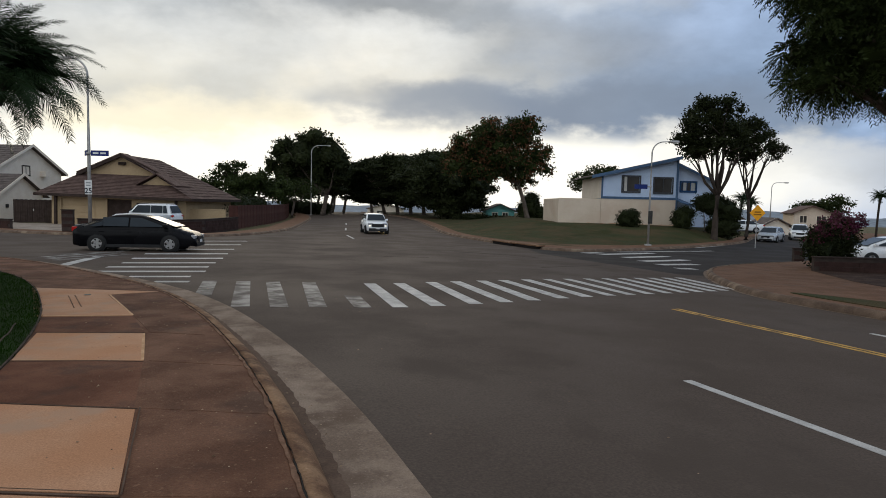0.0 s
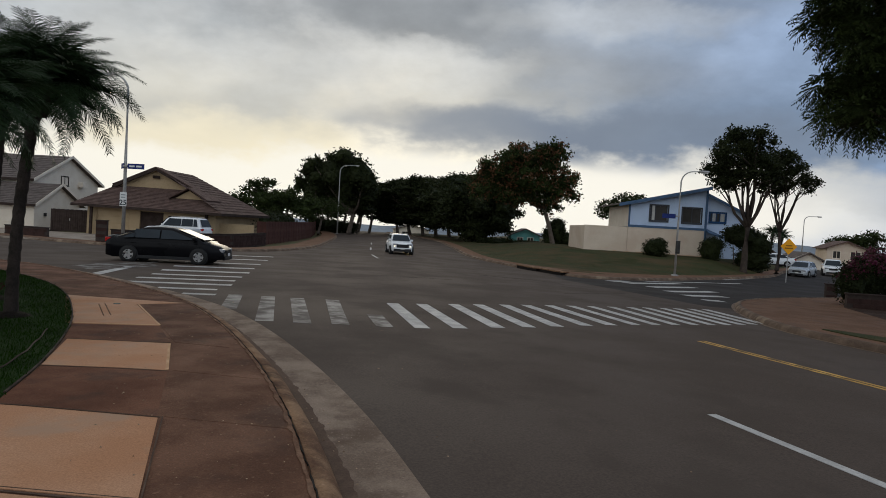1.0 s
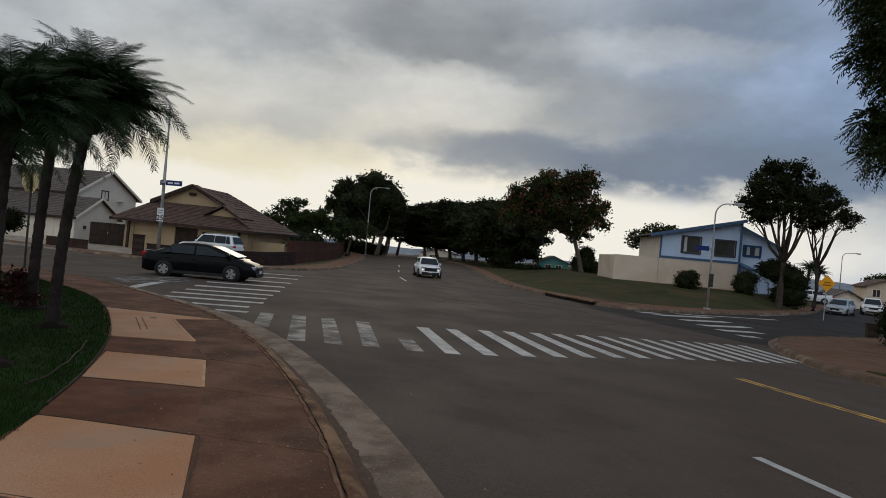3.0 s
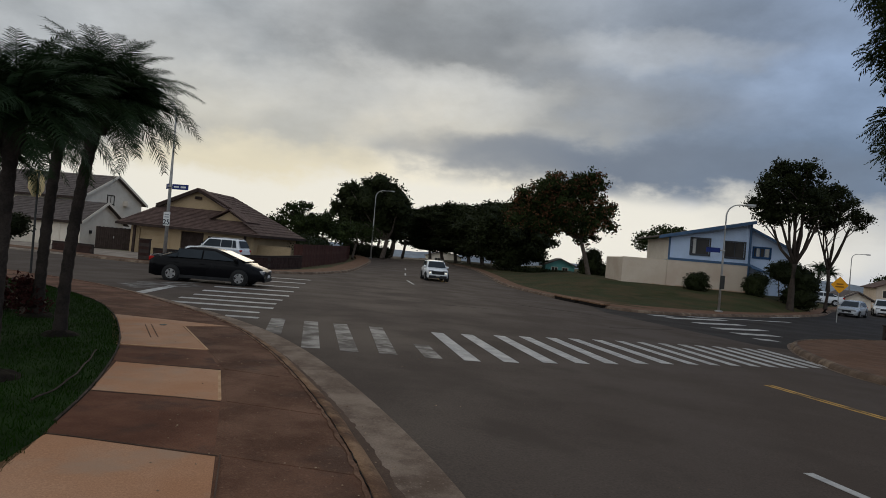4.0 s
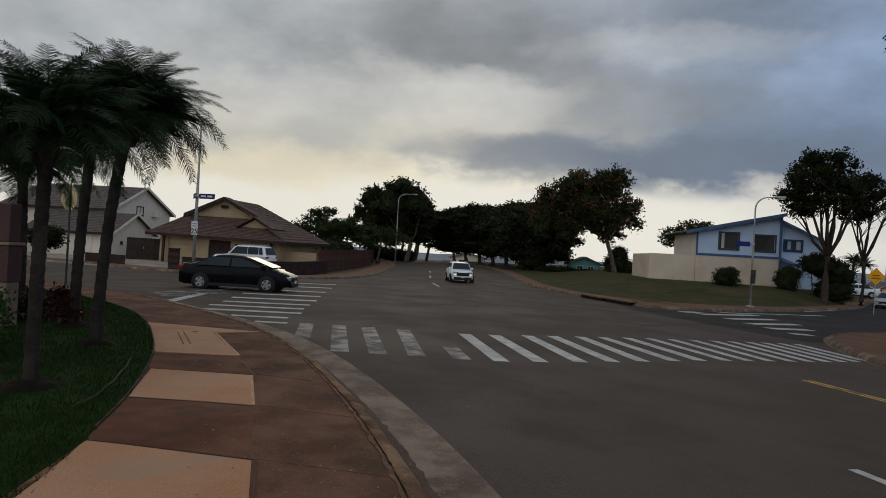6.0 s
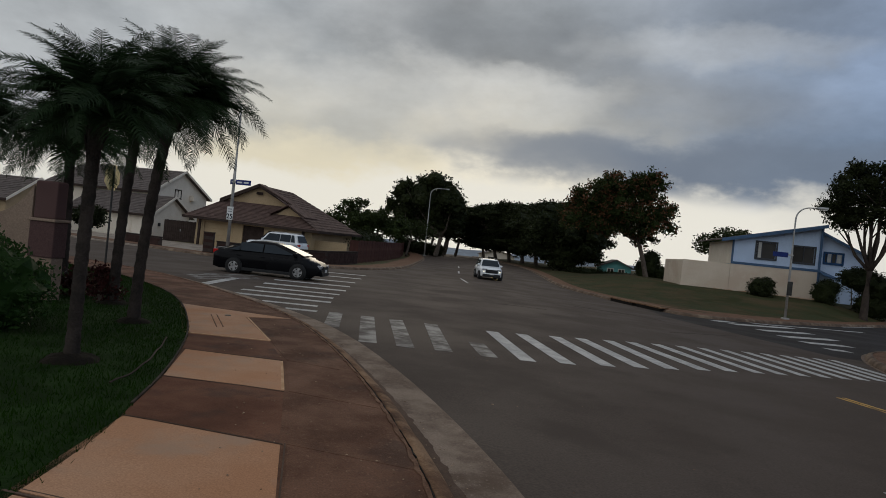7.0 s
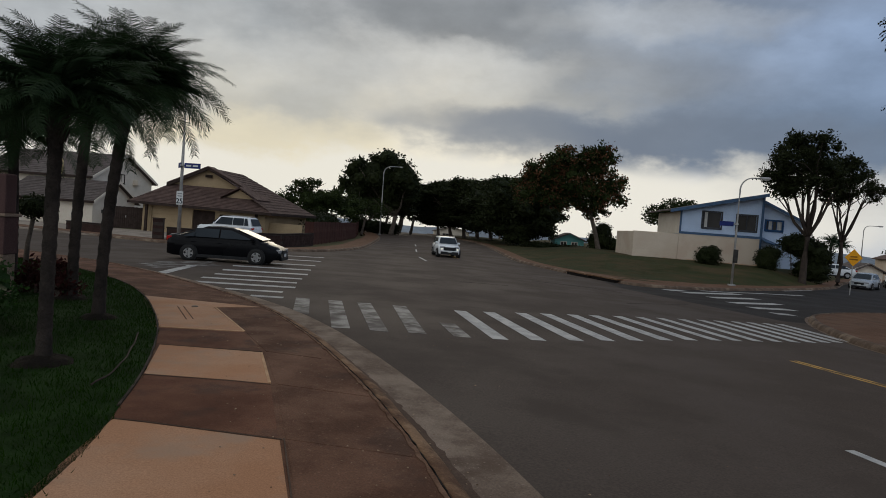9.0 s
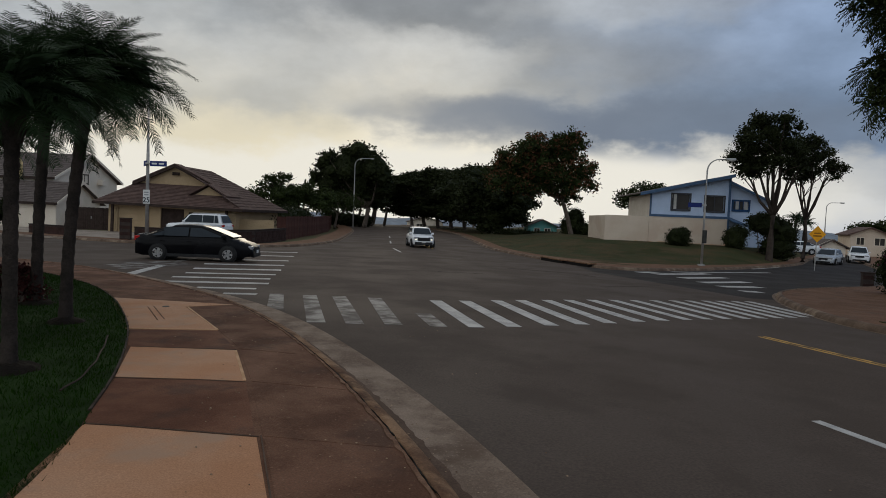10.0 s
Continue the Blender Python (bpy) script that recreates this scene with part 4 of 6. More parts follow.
def mulch_ring(x, y, r):
    ob = thing("mulch_ring", pose(x, y, height(x, y) + 0.13), "low dark ring of mulch round a palm's foot", "mulch", "mulch rings")
    bm = bmesh.new()
    rows = []
    for f, z in ((1.0, 0.02), (0.75, 0.06), (0.45, 0.085), (0.12, 0.11)):
        rows.append([bm.verts.new((r * f * math.cos(a) * (1 + 0.2 * noise.noise(Vector((math.cos(a), math.sin(a), x)) * 1.6)), r * f * math.sin(a) * (1 + 0.2 * noise.noise(Vector((math.cos(a), math.sin(a), y)) * 1.6)), z + 0.02 * noise.noise(Vector((a * 3, f * 9, x))))) for a in (2 * math.pi * i / 28 for i in range(28))])
    for p, q in zip(rows, rows[1:]):
        for i in range(28):
            bm.faces.new((p[i], p[(i + 1) % 28], q[(i + 1) % 28], q[i]))
    bm.faces.new(rows[-1])
    part("mulch", bm, MULCH, ob, smooth=True)


for x, y, r in ((-6.70, 8.75, 0.26), (-8.30, 10.30, 0.30), (-5.42, 6.10, 0.29)):
    mulch_ring(x, y, r)
palm(11, -6.70, 8.75, 3.36, (0.34, 0.0), 1.0, 82, 0.078)
palm(12, -8.30, 10.30, 3.62, (0.12, 0.1), 1.02, 82, 0.085)
palm(13, -5.42, 6.10, 2.62, (-0.05, 0.1), 0.80, 74, 0.066)
palm(14, -10.9, 12.0, 3.1, (-0.3, 0.2), 1.25, 60, 0.095)
palm(15, -12.6, 10.5, 3.2, (0.2, 0.2), 1.25, 58, 0.095)

for i, (x, y, h) in enumerate(((36.5, 75, 4.3), (38.6, 77, 3.9), (57.0, 80, 5.4), (59.4, 80, 6.4))):
    palm(16 + i, x, y, h, (0.2, 0.0), 1.15, 26, 0.13, "tall far palm among the houses down the street", "palms down the street")

# ---- street trees ----
# the broad dark tree beyond the mid lamp
tree(21, (-20.7, 106), (0.6, 0, 3.4), [(-6.4, 0, 7.2, 3.9, 3.6, 3.6), (-5.2, 0, 10.3, 3.4, 3.2, 3.6), (-2.9, -1, 10.3, 4.7, 4.0, 5.0), (1.2, 0, 9.9, 4.3, 4.0, 5.0), (-4.5, 1, 5.2, 4.2, 4.0, 2.6), (0.6, 1, 5.4, 4.4, 4.0, 2.4)], 0.42, 11000, 0.34, LEAF_DARK, "broad dark round-crowned street tree beyond the lamp", "street trees", core=0.74, ragged=9)
# the rusty blossoming tree on the bank
tree(22, (11.2, 80), (-1.4, 0, 4.9), [(-8.2, 0, 8.2, 3.6, 3.0, 3.0), (-6.6, 0, 10.2, 3.2, 3.0, 2.8), (-4.0, 0, 10.6, 3.6, 3.2, 3.4), (-1.0, 0, 10.6, 3.6, 3.2, 3.6), (0.8, 0, 8.4, 2.7, 2.6, 3.2), (-4.6, 0.5, 7.0, 4.4, 3.4, 2.6), (-0.9, 0, 6.2, 2.0, 2.0, 1.7)], 0.30, 15000, 0.27, LEAF_MID, "leaning tree with rust-orange blossom on the grass bank", "street trees", (LEAF_RUST, 0.40), core=0.50, z0=0.5, ragged=7)
# the long flat canopies over the far road
for i, (x, y, top, wide, deep) in enumerate(((-2.0, 108, 11.6, 7.5, 4.4), (-7.5, 118, 11.0, 7.5, 4.0), (-13.5, 128, 11.2, 8.5, 4.2), (-1.5, 98, 10.2, 6.0, 5.6), (0.6, 92, 8.4, 4.6, 5.0), (-17.5, 140, 11.5, 8.0, 4.6), (-4.8, 113, 11.4, 8.0, 3.6), (-10.4, 123, 11.2, 8.4, 3.6), (1.6, 100, 10.8, 6.4, 4.2))):
    tree(30 + i, (x + 1.5, y), (-0.4, 0, 2.8), [(-4.0, 0, top - deep * 0.62, wide * 0.72, 4.0, deep * 0.60), (3.0, 0, top - deep * 0.66, wide * 0.72, 4.0, deep * 0.58), (-0.4, 0, top - deep * 0.5, wide * 0.70, 4.4, deep * 0.55), (-0.6, -1.0, top - deep * 1.15, wide * 0.95, 3.2, deep * 0.46), (-0.8, 1.0, 3.9, wide * 0.95, 3.0, 1.9)], 0.36, 15000, 0.34, LEAF_DARK, "dark umbrella-crowned street tree arching over the road", "umbrella trees", core=0.80, ragged=8)
# thin trunks on the far side of the road
for i, (x, y) in enumerate(((-25.0, 122), (-22.6, 124), (-20.6, 128), (-27.6, 118), (-24.0, 134))):
    tree(40 + i, (x, y), (0.5, 0, 3.4), [(0.2, 0, 7.0, 3.8, 3.2, 3.2), (-1.6, 0, 6.2, 3.0, 3.0, 2.4)], 0.30, 2600, 0.38, LEAF_DARK, "dark street tree with a bare lower trunk", "far street trees", core=0.76)
for i, (x, y, s) in enumerate(((2.5, 128, 0.8), (-2.0, 150, 0.8), (-8.0, 155, 0.9))):
    tree(46 + i, (x, y), (0.2, 0, 2.6), [(0.0, 0, 5.2 * s + 1, 3.6, 3.0, 2.2), (2.0, 0, 4.4 * s + 1, 3.0, 3.0, 1.8)], 0.24, 1800, 0.38, LEAF_DARK, "small dark street tree with a bare trunk", "far street trees", core=0.7)
# behind the corner house
tree(51, (-29.5, 86), (0, 0, 3.2), [(-0.6, 0, 5.8, 2.3, 2.2, 1.7), (1.2, 0, 4.4, 2.8, 2.4, 1.9), (-2.4, 0, 4.4, 2.2, 2.2, 1.6), (0.4, 0, 7.0, 1.5, 1.5, 0.9)], 0.22, 3600, 0.27, LEAF_MID, "light-crowned green tree behind the brown-roofed house", core=0.45, ragged=6)
tree(52, (-25.2, 84), (0, 0, 2.6), [(0.0, 0, 4.4, 3.0, 2.6, 2.0), (-2.8, 0, 3.5, 2.6, 2.4, 1.7), (2.5, 0, 3.4, 2.4, 2.2, 1.6)], 0.22, 5200, 0.26, LEAF_MID, "low dense green tree behind the garden fence", core=0.7, ragged=6)
tree(53, (-22.6, 92), (0.4, 0, 2.2), [(0.6, 0, 4.2, 3.2, 2.4, 1.4), (-1.8, 0, 4.8, 2.6, 2.4, 1.4), (2.8, 0, 3.4, 1.8, 1.8, 0.9)], 0.20, 1500, 0.24, LEAF_MID, "sparse airy tree by the garden fence", core=0.0, clump=6, spread=0.9)
# the two forked trees beside the blue house
tree(61, (24.3, 54.5), (0.1, 0, 4.0), [(-2.2, 0, 9.6, 2.0, 2.0, 2.0), (-0.6, 0, 11.0, 2.3, 2.2, 1.9), (1.0, 0, 9.8, 2.0, 2.0, 2.2), (-1.0, 0.4, 8.6, 2.6, 2.2, 1.5), (1.6, 0, 8.2, 1.2, 1.2, 1.0)], 0.27, 11000, 0.17, LEAF_DARK, "tall forked tree with a dense dark crown beside the blue house", "corner trees", core=0.5, z0=-0.15, ragged=7, bark=LIMB, twigs=2)
tree(62, (28.4, 57.0), (0.0, 0, 3.6), [(-0.9, 0, 9.9, 1.8, 1.8, 1.6), (0.8, 0, 9.2, 1.9, 1.8, 1.7), (2.0, 0, 8.0, 1.3, 1.3, 1.1), (-0.3, 0, 8.2, 1.9, 1.8, 1.2)], 0.17, 7000, 0.16, LEAF_DARK, "slender pale-limbed tree with a ragged dark crown", "corner trees", core=0.4, z0=0.0, ragged=7, bark=LIMB, twigs=2)
# the crown that hangs over the island corner
OVERHANG = [(-5, 0.2, 6.55, 2, 2.4, 1.15), (-4.6, 0.2, 8.15, 2.4, 2.6, 1.25), (-4.8, 0.2, 10.15, 2.8, 2.8, 1.6), (-1, 0, 10.35, 4.2, 4, 3.2), (-2, -0.6, 7.55, 3.2, 3.2, 2), (2.6, 0.2, 8.55, 3.4, 3.4, 2.6)]
TUFTS = [(-6.8, 0.1, 5.9, 0.8, 0.95, 0.45), (-6.8, 0.5, 6.8, 0.9, 0.95, 0.5), (-6.55, -0.3, 7.65, 0.85, 0.95, 0.42), (-6.9, 0.1, 8.25, 0.85, 0.95, 0.45), (-7.25, 0.5, 8.85, 0.8, 0.95, 0.42), (-7.4, -0.3, 9.6, 0.9, 0.95, 0.5), (-7.7, 0.1, 10.5, 0.95, 0.95, 0.55), (-7.45, 0.5, 11.4, 1, 0.95, 0.6)]
overhang = tree(63, (17.25, 17.6), (-1.2, 0.2, 3.6), OVERHANG + TUFTS, 0.34, 42000, 0.10, LEAF_MID, "large leafy tree overhanging the island corner", core=0.62, clump=16, spread=0.52)
tagged(shared("leaf_spray", raw_mesh("leaf_spray", *spray_cloud(np.random.default_rng(64), OVERHANG + TUFTS * 2, 9000, 0.50, 0.15), LEAF_MID), overhang), "drooping feathery leaf sprays")
# behind the blue house and along the right-hand street
tree(64, (20.4, 84), (0, 0, 3.0), [(-1.2, 0, 5.0, 1.9, 1.8, 1.2), (1.0, 0, 6.1, 2.0, 1.8, 1.2), (2.6, 0, 6.2, 1.4, 1.4, 0.9)], 0.2, 3000, 0.26, LEAF_MID, "sparse spreading tree behind the blue house", core=0.45, z0=0.9)
for i, (x, y, h) in enumerate(((61.5, 102, 4.0), (66.0, 103, 4.5), (80, 96, 5.0))):
    tree(70 + i, (x, y), (0, 0, 2.0), [(-1.6, 0, h, 2.4, 2.0, 1.1), (1.2, 0, h + 0.7, 2.6, 2.0, 1.1), (0.2, 0, h - 0.9, 2.8, 2.0, 0.9)], 0.2, 2000, 0.28, LEAF_MID, "spreading green tree among the houses down the street", "street trees down the hill", core=0.3, ragged=5)

bush(81, 17.4, 57.2, [(0, 0, 0.9, 1.15, 1.0, 0.95), (0.3, 0, 1.3, 0.7, 0.7, 0.6)], 3200, 0.10, LEAF_DARK, "round clipped dark shrub on the grass bank", 0.55)
bush(82, 22.6, 57.6, [(0, 0, 1.1, 1.05, 1.0, 1.25), (0.4, 0, 1.7, 0.8, 0.8, 0.7)], 3200, 0.10, LEAF_DARK, "tall rounded dark shrub beside the blue house", 0.45)
bush(83, 25.6, 58.4, [(0, 0, 3.0, 1.6, 1.2, 1.2), (1.6, 0, 2.4, 1.4, 1.2, 1.3), (-0.8, 0, 3.3, 0.9, 0.9, 0.8), (1.2, 0, 0.9, 1.8, 1.2, 1.2)], 5000, 0.13, LEAF_DARK, "dark overgrown shrub under the forked tree", 0.0)
bush(84, 16.2, 25.9, [(-0.1, 0, 1.0, 0.75, 0.8, 0.95), (0.7, 0.3, 1.2, 0.8, 0.8, 1.0)], 6000, 0.085, LEAF_DARK, "dark green hedge at the corner", name="hedge", category="hedge")
bush(85, 16.5, 25.7, [(0, 0, 1.85, 0.7, 0.7, 0.5), (0.7, 0.3, 2.1, 0.6, 0.6, 0.45), (-0.7, 0, 1.4, 0.4, 0.5, 0.4)], 2600, 0.075, LEAF_PINK, "bougainvillea with dark pink flowers over the hedge", name="shrub", category="shrub", core=0.3)
bush(86, 11.4, 81.5, [(0, 0, 1.6, 1.5, 1.4, 1.7), (0.4, 0, 3.0, 1.2, 1.1, 1.1), (1.8, 0, 1.1, 1.4, 1.2, 1.2), (3.6, 0, 0.5, 1.6, 1.2, 0.6), (5.8, 0, 0.8, 0.8, 1.0, 0.9)], 5000, 0.16, LEAF_DARK, "dark shrubs at the foot of the blossoming tree", 0.3)
bush(87, 5.4, 86.0, [(-1.0, 0, 0.3, 3.0, 1.2, 0.55), (3.0, 0, 0.2, 2.4, 1.2, 0.5)], 4000, 0.16, LEAF_DARK, "low dark hedge along the bank", 0.3, name="hedge", category="hedge")
bush(88, -8.45, 10.2, [(0, 0, 0.40, 0.20, 0.2, 0.26), (0.16, 0.1, 0.28, 0.14, 0.14, 0.2), (-0.05, 0, 0.58, 0.12, 0.12, 0.16)], 700, 0.055, LEAF_RED, "dark red ti plant at the foot of a palm", core=0.4, name="plant", category="plant")
bush(89, -9.2, 10.6, [(0, 0, 0.35, 0.25, 0.22, 0.3), (-0.3, 0, 0.25, 0.2, 0.2, 0.22)], 500, 0.07, LEAF_RED, "dark red ti plant by the lawn wall", core=0.4, name="plant", category="plant")
bush(90, -8.3, 8.0, [(0, 0, 0.18, 0.22, 0.22, 0.16), (-0.3, 0.2, 0.22, 0.18, 0.18, 0.18)], 400, 0.06, LEAF_RED, "low reddish plants on the lawn", core=0.3, name="plant", category="plant")
bush(91, -7.45, 7.0, [(0, 0, 0.55, 0.7, 0.7, 0.62), (-0.7, 0.2, 0.65, 0.7, 0.7, 0.70), (-0.3, -0.6, 0.5, 0.7, 0.6, 0.6)], 9000, 0.045, LEAF_HEDGE, "bright green hedge in front of the garden pillar", name="hedge", category="hedge")

bush(92, -21.5, 113.0, [(-6.5, 1.0, 1.4, 2.4, 1.4, 1.6), (-3.4, 0, 1.2, 2.2, 1.4, 1.5), (-0.6, 0, 1.1, 1.8, 1.2, 1.2)], 3600, 0.20, LEAF_DARK, "dark shrubs behind the far end of the fence", 0.0)


bush(93, -21.6, 62.0, [(-0.6, -3.0, 1.3, 1.5, 1.8, 1.5), (-0.4, 2.0, 1.5, 1.6, 2.4, 1.6), (-1.6, 8.0, 1.6, 1.8, 2.6, 1.7), (-2.6, 15.0, 1.5, 1.8, 2.8, 1.6), (-4.4, 22.0, 1.5, 2.0, 3.0, 1.6), (-6.6, 30.0, 1.5, 2.2, 3.0, 1.7)], 9000, 0.17, LEAF_DARK, "dark overgrown shrubs behind the red-brown fence", 0.0)


def topiary(x, y):
    rng = np.random.default_rng(5)
    ob = thing("topiary_tree", pose(x, y, height(x, y) + 0.14), "small tree clipped to a ball on a leaning stem", "tree")
    bm = bmesh.new()
    tube(bm, [(0, 0, -0.1), (0.05, 0, 0.6), (0.18, 0, 1.3)], [0.07, 0.055, 0.05], 8)
    part("trunk", bm, BARK, ob, smooth=True)
    shared("crown", raw_mesh("crown", *leaf_cloud(rng, [(0.2, 0, 1.55, 0.42, 0.42, 0.28)], 1500, 0.06, 8, core=0.85), LEAF_DARK), ob)


topiary(-13.3, 15.2)


def loose_edging():
    ob = thing("lawn_strip", pose(0, 0, 0), "loose strip of weathered edging lying in the grass", "edging")
    bm = bmesh.new()
    line = curve_through([(-5.48, 7.8), (-5.05, 7.0), (-4.62, 6.1), (-4.40, 5.4)], 0.12)
    tube(bm, [(p.x, p.y, height(p.x, p.y) + 0.185 + 0.01 * math.sin(i)) for i, p in enumerate(line)], 0.009, 7)
    part("strip", bm, DARK_TRIM, ob, smooth=True)


loose_edging()


def build_hills():
    bm = bmesh.new()
    rng = np.random.default_rng(2)
    rows = []
    for j, (y, k) in enumerate(((1500, 0.0), (1750, 1.0), (2100, 0.3))):
        rows.append([bm.verts.new((x, y, -60 + k * ((58 + 12 * math.exp(-((x - 850) / 160) ** 2)) + 16 * noise.noise(Vector((x * 0.0022, 3.1, 0))) + 8 * noise.noise(Vector((x * 0.011, 1.7, 0)))))) for x in range(-2400, 2401, 60)])
    for r, s in zip(rows, rows[1:]):
        for a, b, c, d in zip(r, r[1:], s[1:], s):
            bm.faces.new((a, b, c, d))
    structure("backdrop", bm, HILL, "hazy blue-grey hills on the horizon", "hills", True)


build_hills()


# ---- houses ----
def polys(faces, thick=0.0):
    """A mesh from corner lists; with thick, each sheet is made solid."""
    bm = bmesh.new()
    for f in faces:
        bm.faces.new([bm.verts.new(p) for p in f])
    bmesh.ops.remove_doubles(bm, verts=bm.verts, dist=0.002)
    bmesh.ops.recalc_face_normals(bm, faces=bm.faces)
    if thick:
        bmesh.ops.solidify(bm, geom=bm.faces[:], thickness=thick)
    return bm


def wall_with_openings(x0, x1, z0, z1, y0, y1, holes):
    """A wall along x with real openings (x0, x1, z0, z1) cut through it."""
    bm = bmesh.new()
    xs = sorted({x0, x1, *[h[0] for h in holes], *[h[1] for h in holes]})
    zs = sorted({z0, z1, *[h[2] for h in holes], *[h[3] for h in holes]})
    for a, b in zip(xs, xs[1:]):
        for c, d in zip(zs, zs[1:]):
            mx, mz = (a + b) / 2, (c + d) / 2
            if not any(h[0] < mx < h[1] and h[2] < mz < h[3] for h in holes):
                box(bm, a, b, y0, y1, c, d)
    bmesh.ops.remove_doubles(bm, verts=bm.verts, dist=0.001)
    return bm


def window(parent, x0, x1, z0, z1, y, frame_mat, split=2, curtain=False, sill=True, turn=None, f=0.09, cuts=None):
    """A window in a wall that faces -y: frame, panes, sill."""
    w = new("window")
    w.parent = parent
    if turn is not None:
        w.matrix_basis = turn
    bm = bmesh.new()
    cuts = cuts or [i / split for i in range(1, split)]
    box(bm, x0 - f, x1 + f, y - 0.05, y + 0.06, z1, z1 + f)
    box(bm, x0 - f, x1 + f, y - 0.05, y + 0.06, z0 - f, z0)
    box(bm, x0 - f, x0, y - 0.05, y + 0.06, z0, z1)
    box(bm, x1, x1 + f, y - 0.05, y + 0.06, z0, z1)
    for c in cuts:
        x = x0 + (x1 - x0) * c
        box(bm, x - 0.03, x + 0.03, y - 0.03, y + 0.06, z0, z1)
    part("window_frame", bm, frame_mat, w)
    for i, (u, v) in enumerate(zip([0.0, *cuts], [*cuts, 1.0])):
        a, b = x0 + (x1 - x0) * u, x0 + (x1 - x0) * v
        part("pane", boxed(a + 0.03, b - 0.03, y + 0.03, y + 0.04, z0, z1), CURTAIN if curtain and i in curtain else GLASS_HOUSE, w)
    if sill:
        part("window_sill", boxed(x0 - 0.12, x1 + 0.12, y - 0.10, y + 0.02, z0 - f - 0.05, z0 - f, bevel=0.01), frame_mat, w)
    return w


def shingle_courses(parent, a, b, c, d, n, mat, cols=26):
    """Rows of shingle tabs over a roof plane a-b (eave), d-c (top): each row overlaps the one below."""
    a, b, c, d = (Vector(p) for p in (a, b, c, d))
    up = (b - a).cross(d - a).normalized()
    bm = bmesh.new()
    for i in range(n):
        t0, t1 = i / n, min((i + 1.12) / n, 1.0)
        p, q, r, s = a.lerp(d, t0), b.lerp(c, t0), b.lerp(c, t1), a.lerp(d, t1)
        m = max(1, int(cols * (q - p).length / (b - a).length))
        for j in range(m):
            u0, u1 = (j + 0.02) / m, (j + 0.98) / m
            lift = 0.045 + 0.012 * ((i * 7 + j * 13) % 5) / 5
            v = [p.lerp(q, u0) + up * lift, p.lerp(q, u1) + up * lift, s.lerp(r, u1) + up * 0.01, s.lerp(r, u0) + up * 0.01, p.lerp(q, u0), p.lerp(q, u1)]
            k = [bm.verts.new(w) for w in v]
            bm.faces.new(k[:4])
            bm.faces.new((k[4], k[5], k[1], k[0]))
    return tagged(part("shingles", bm, mat, parent), kind="stuff")


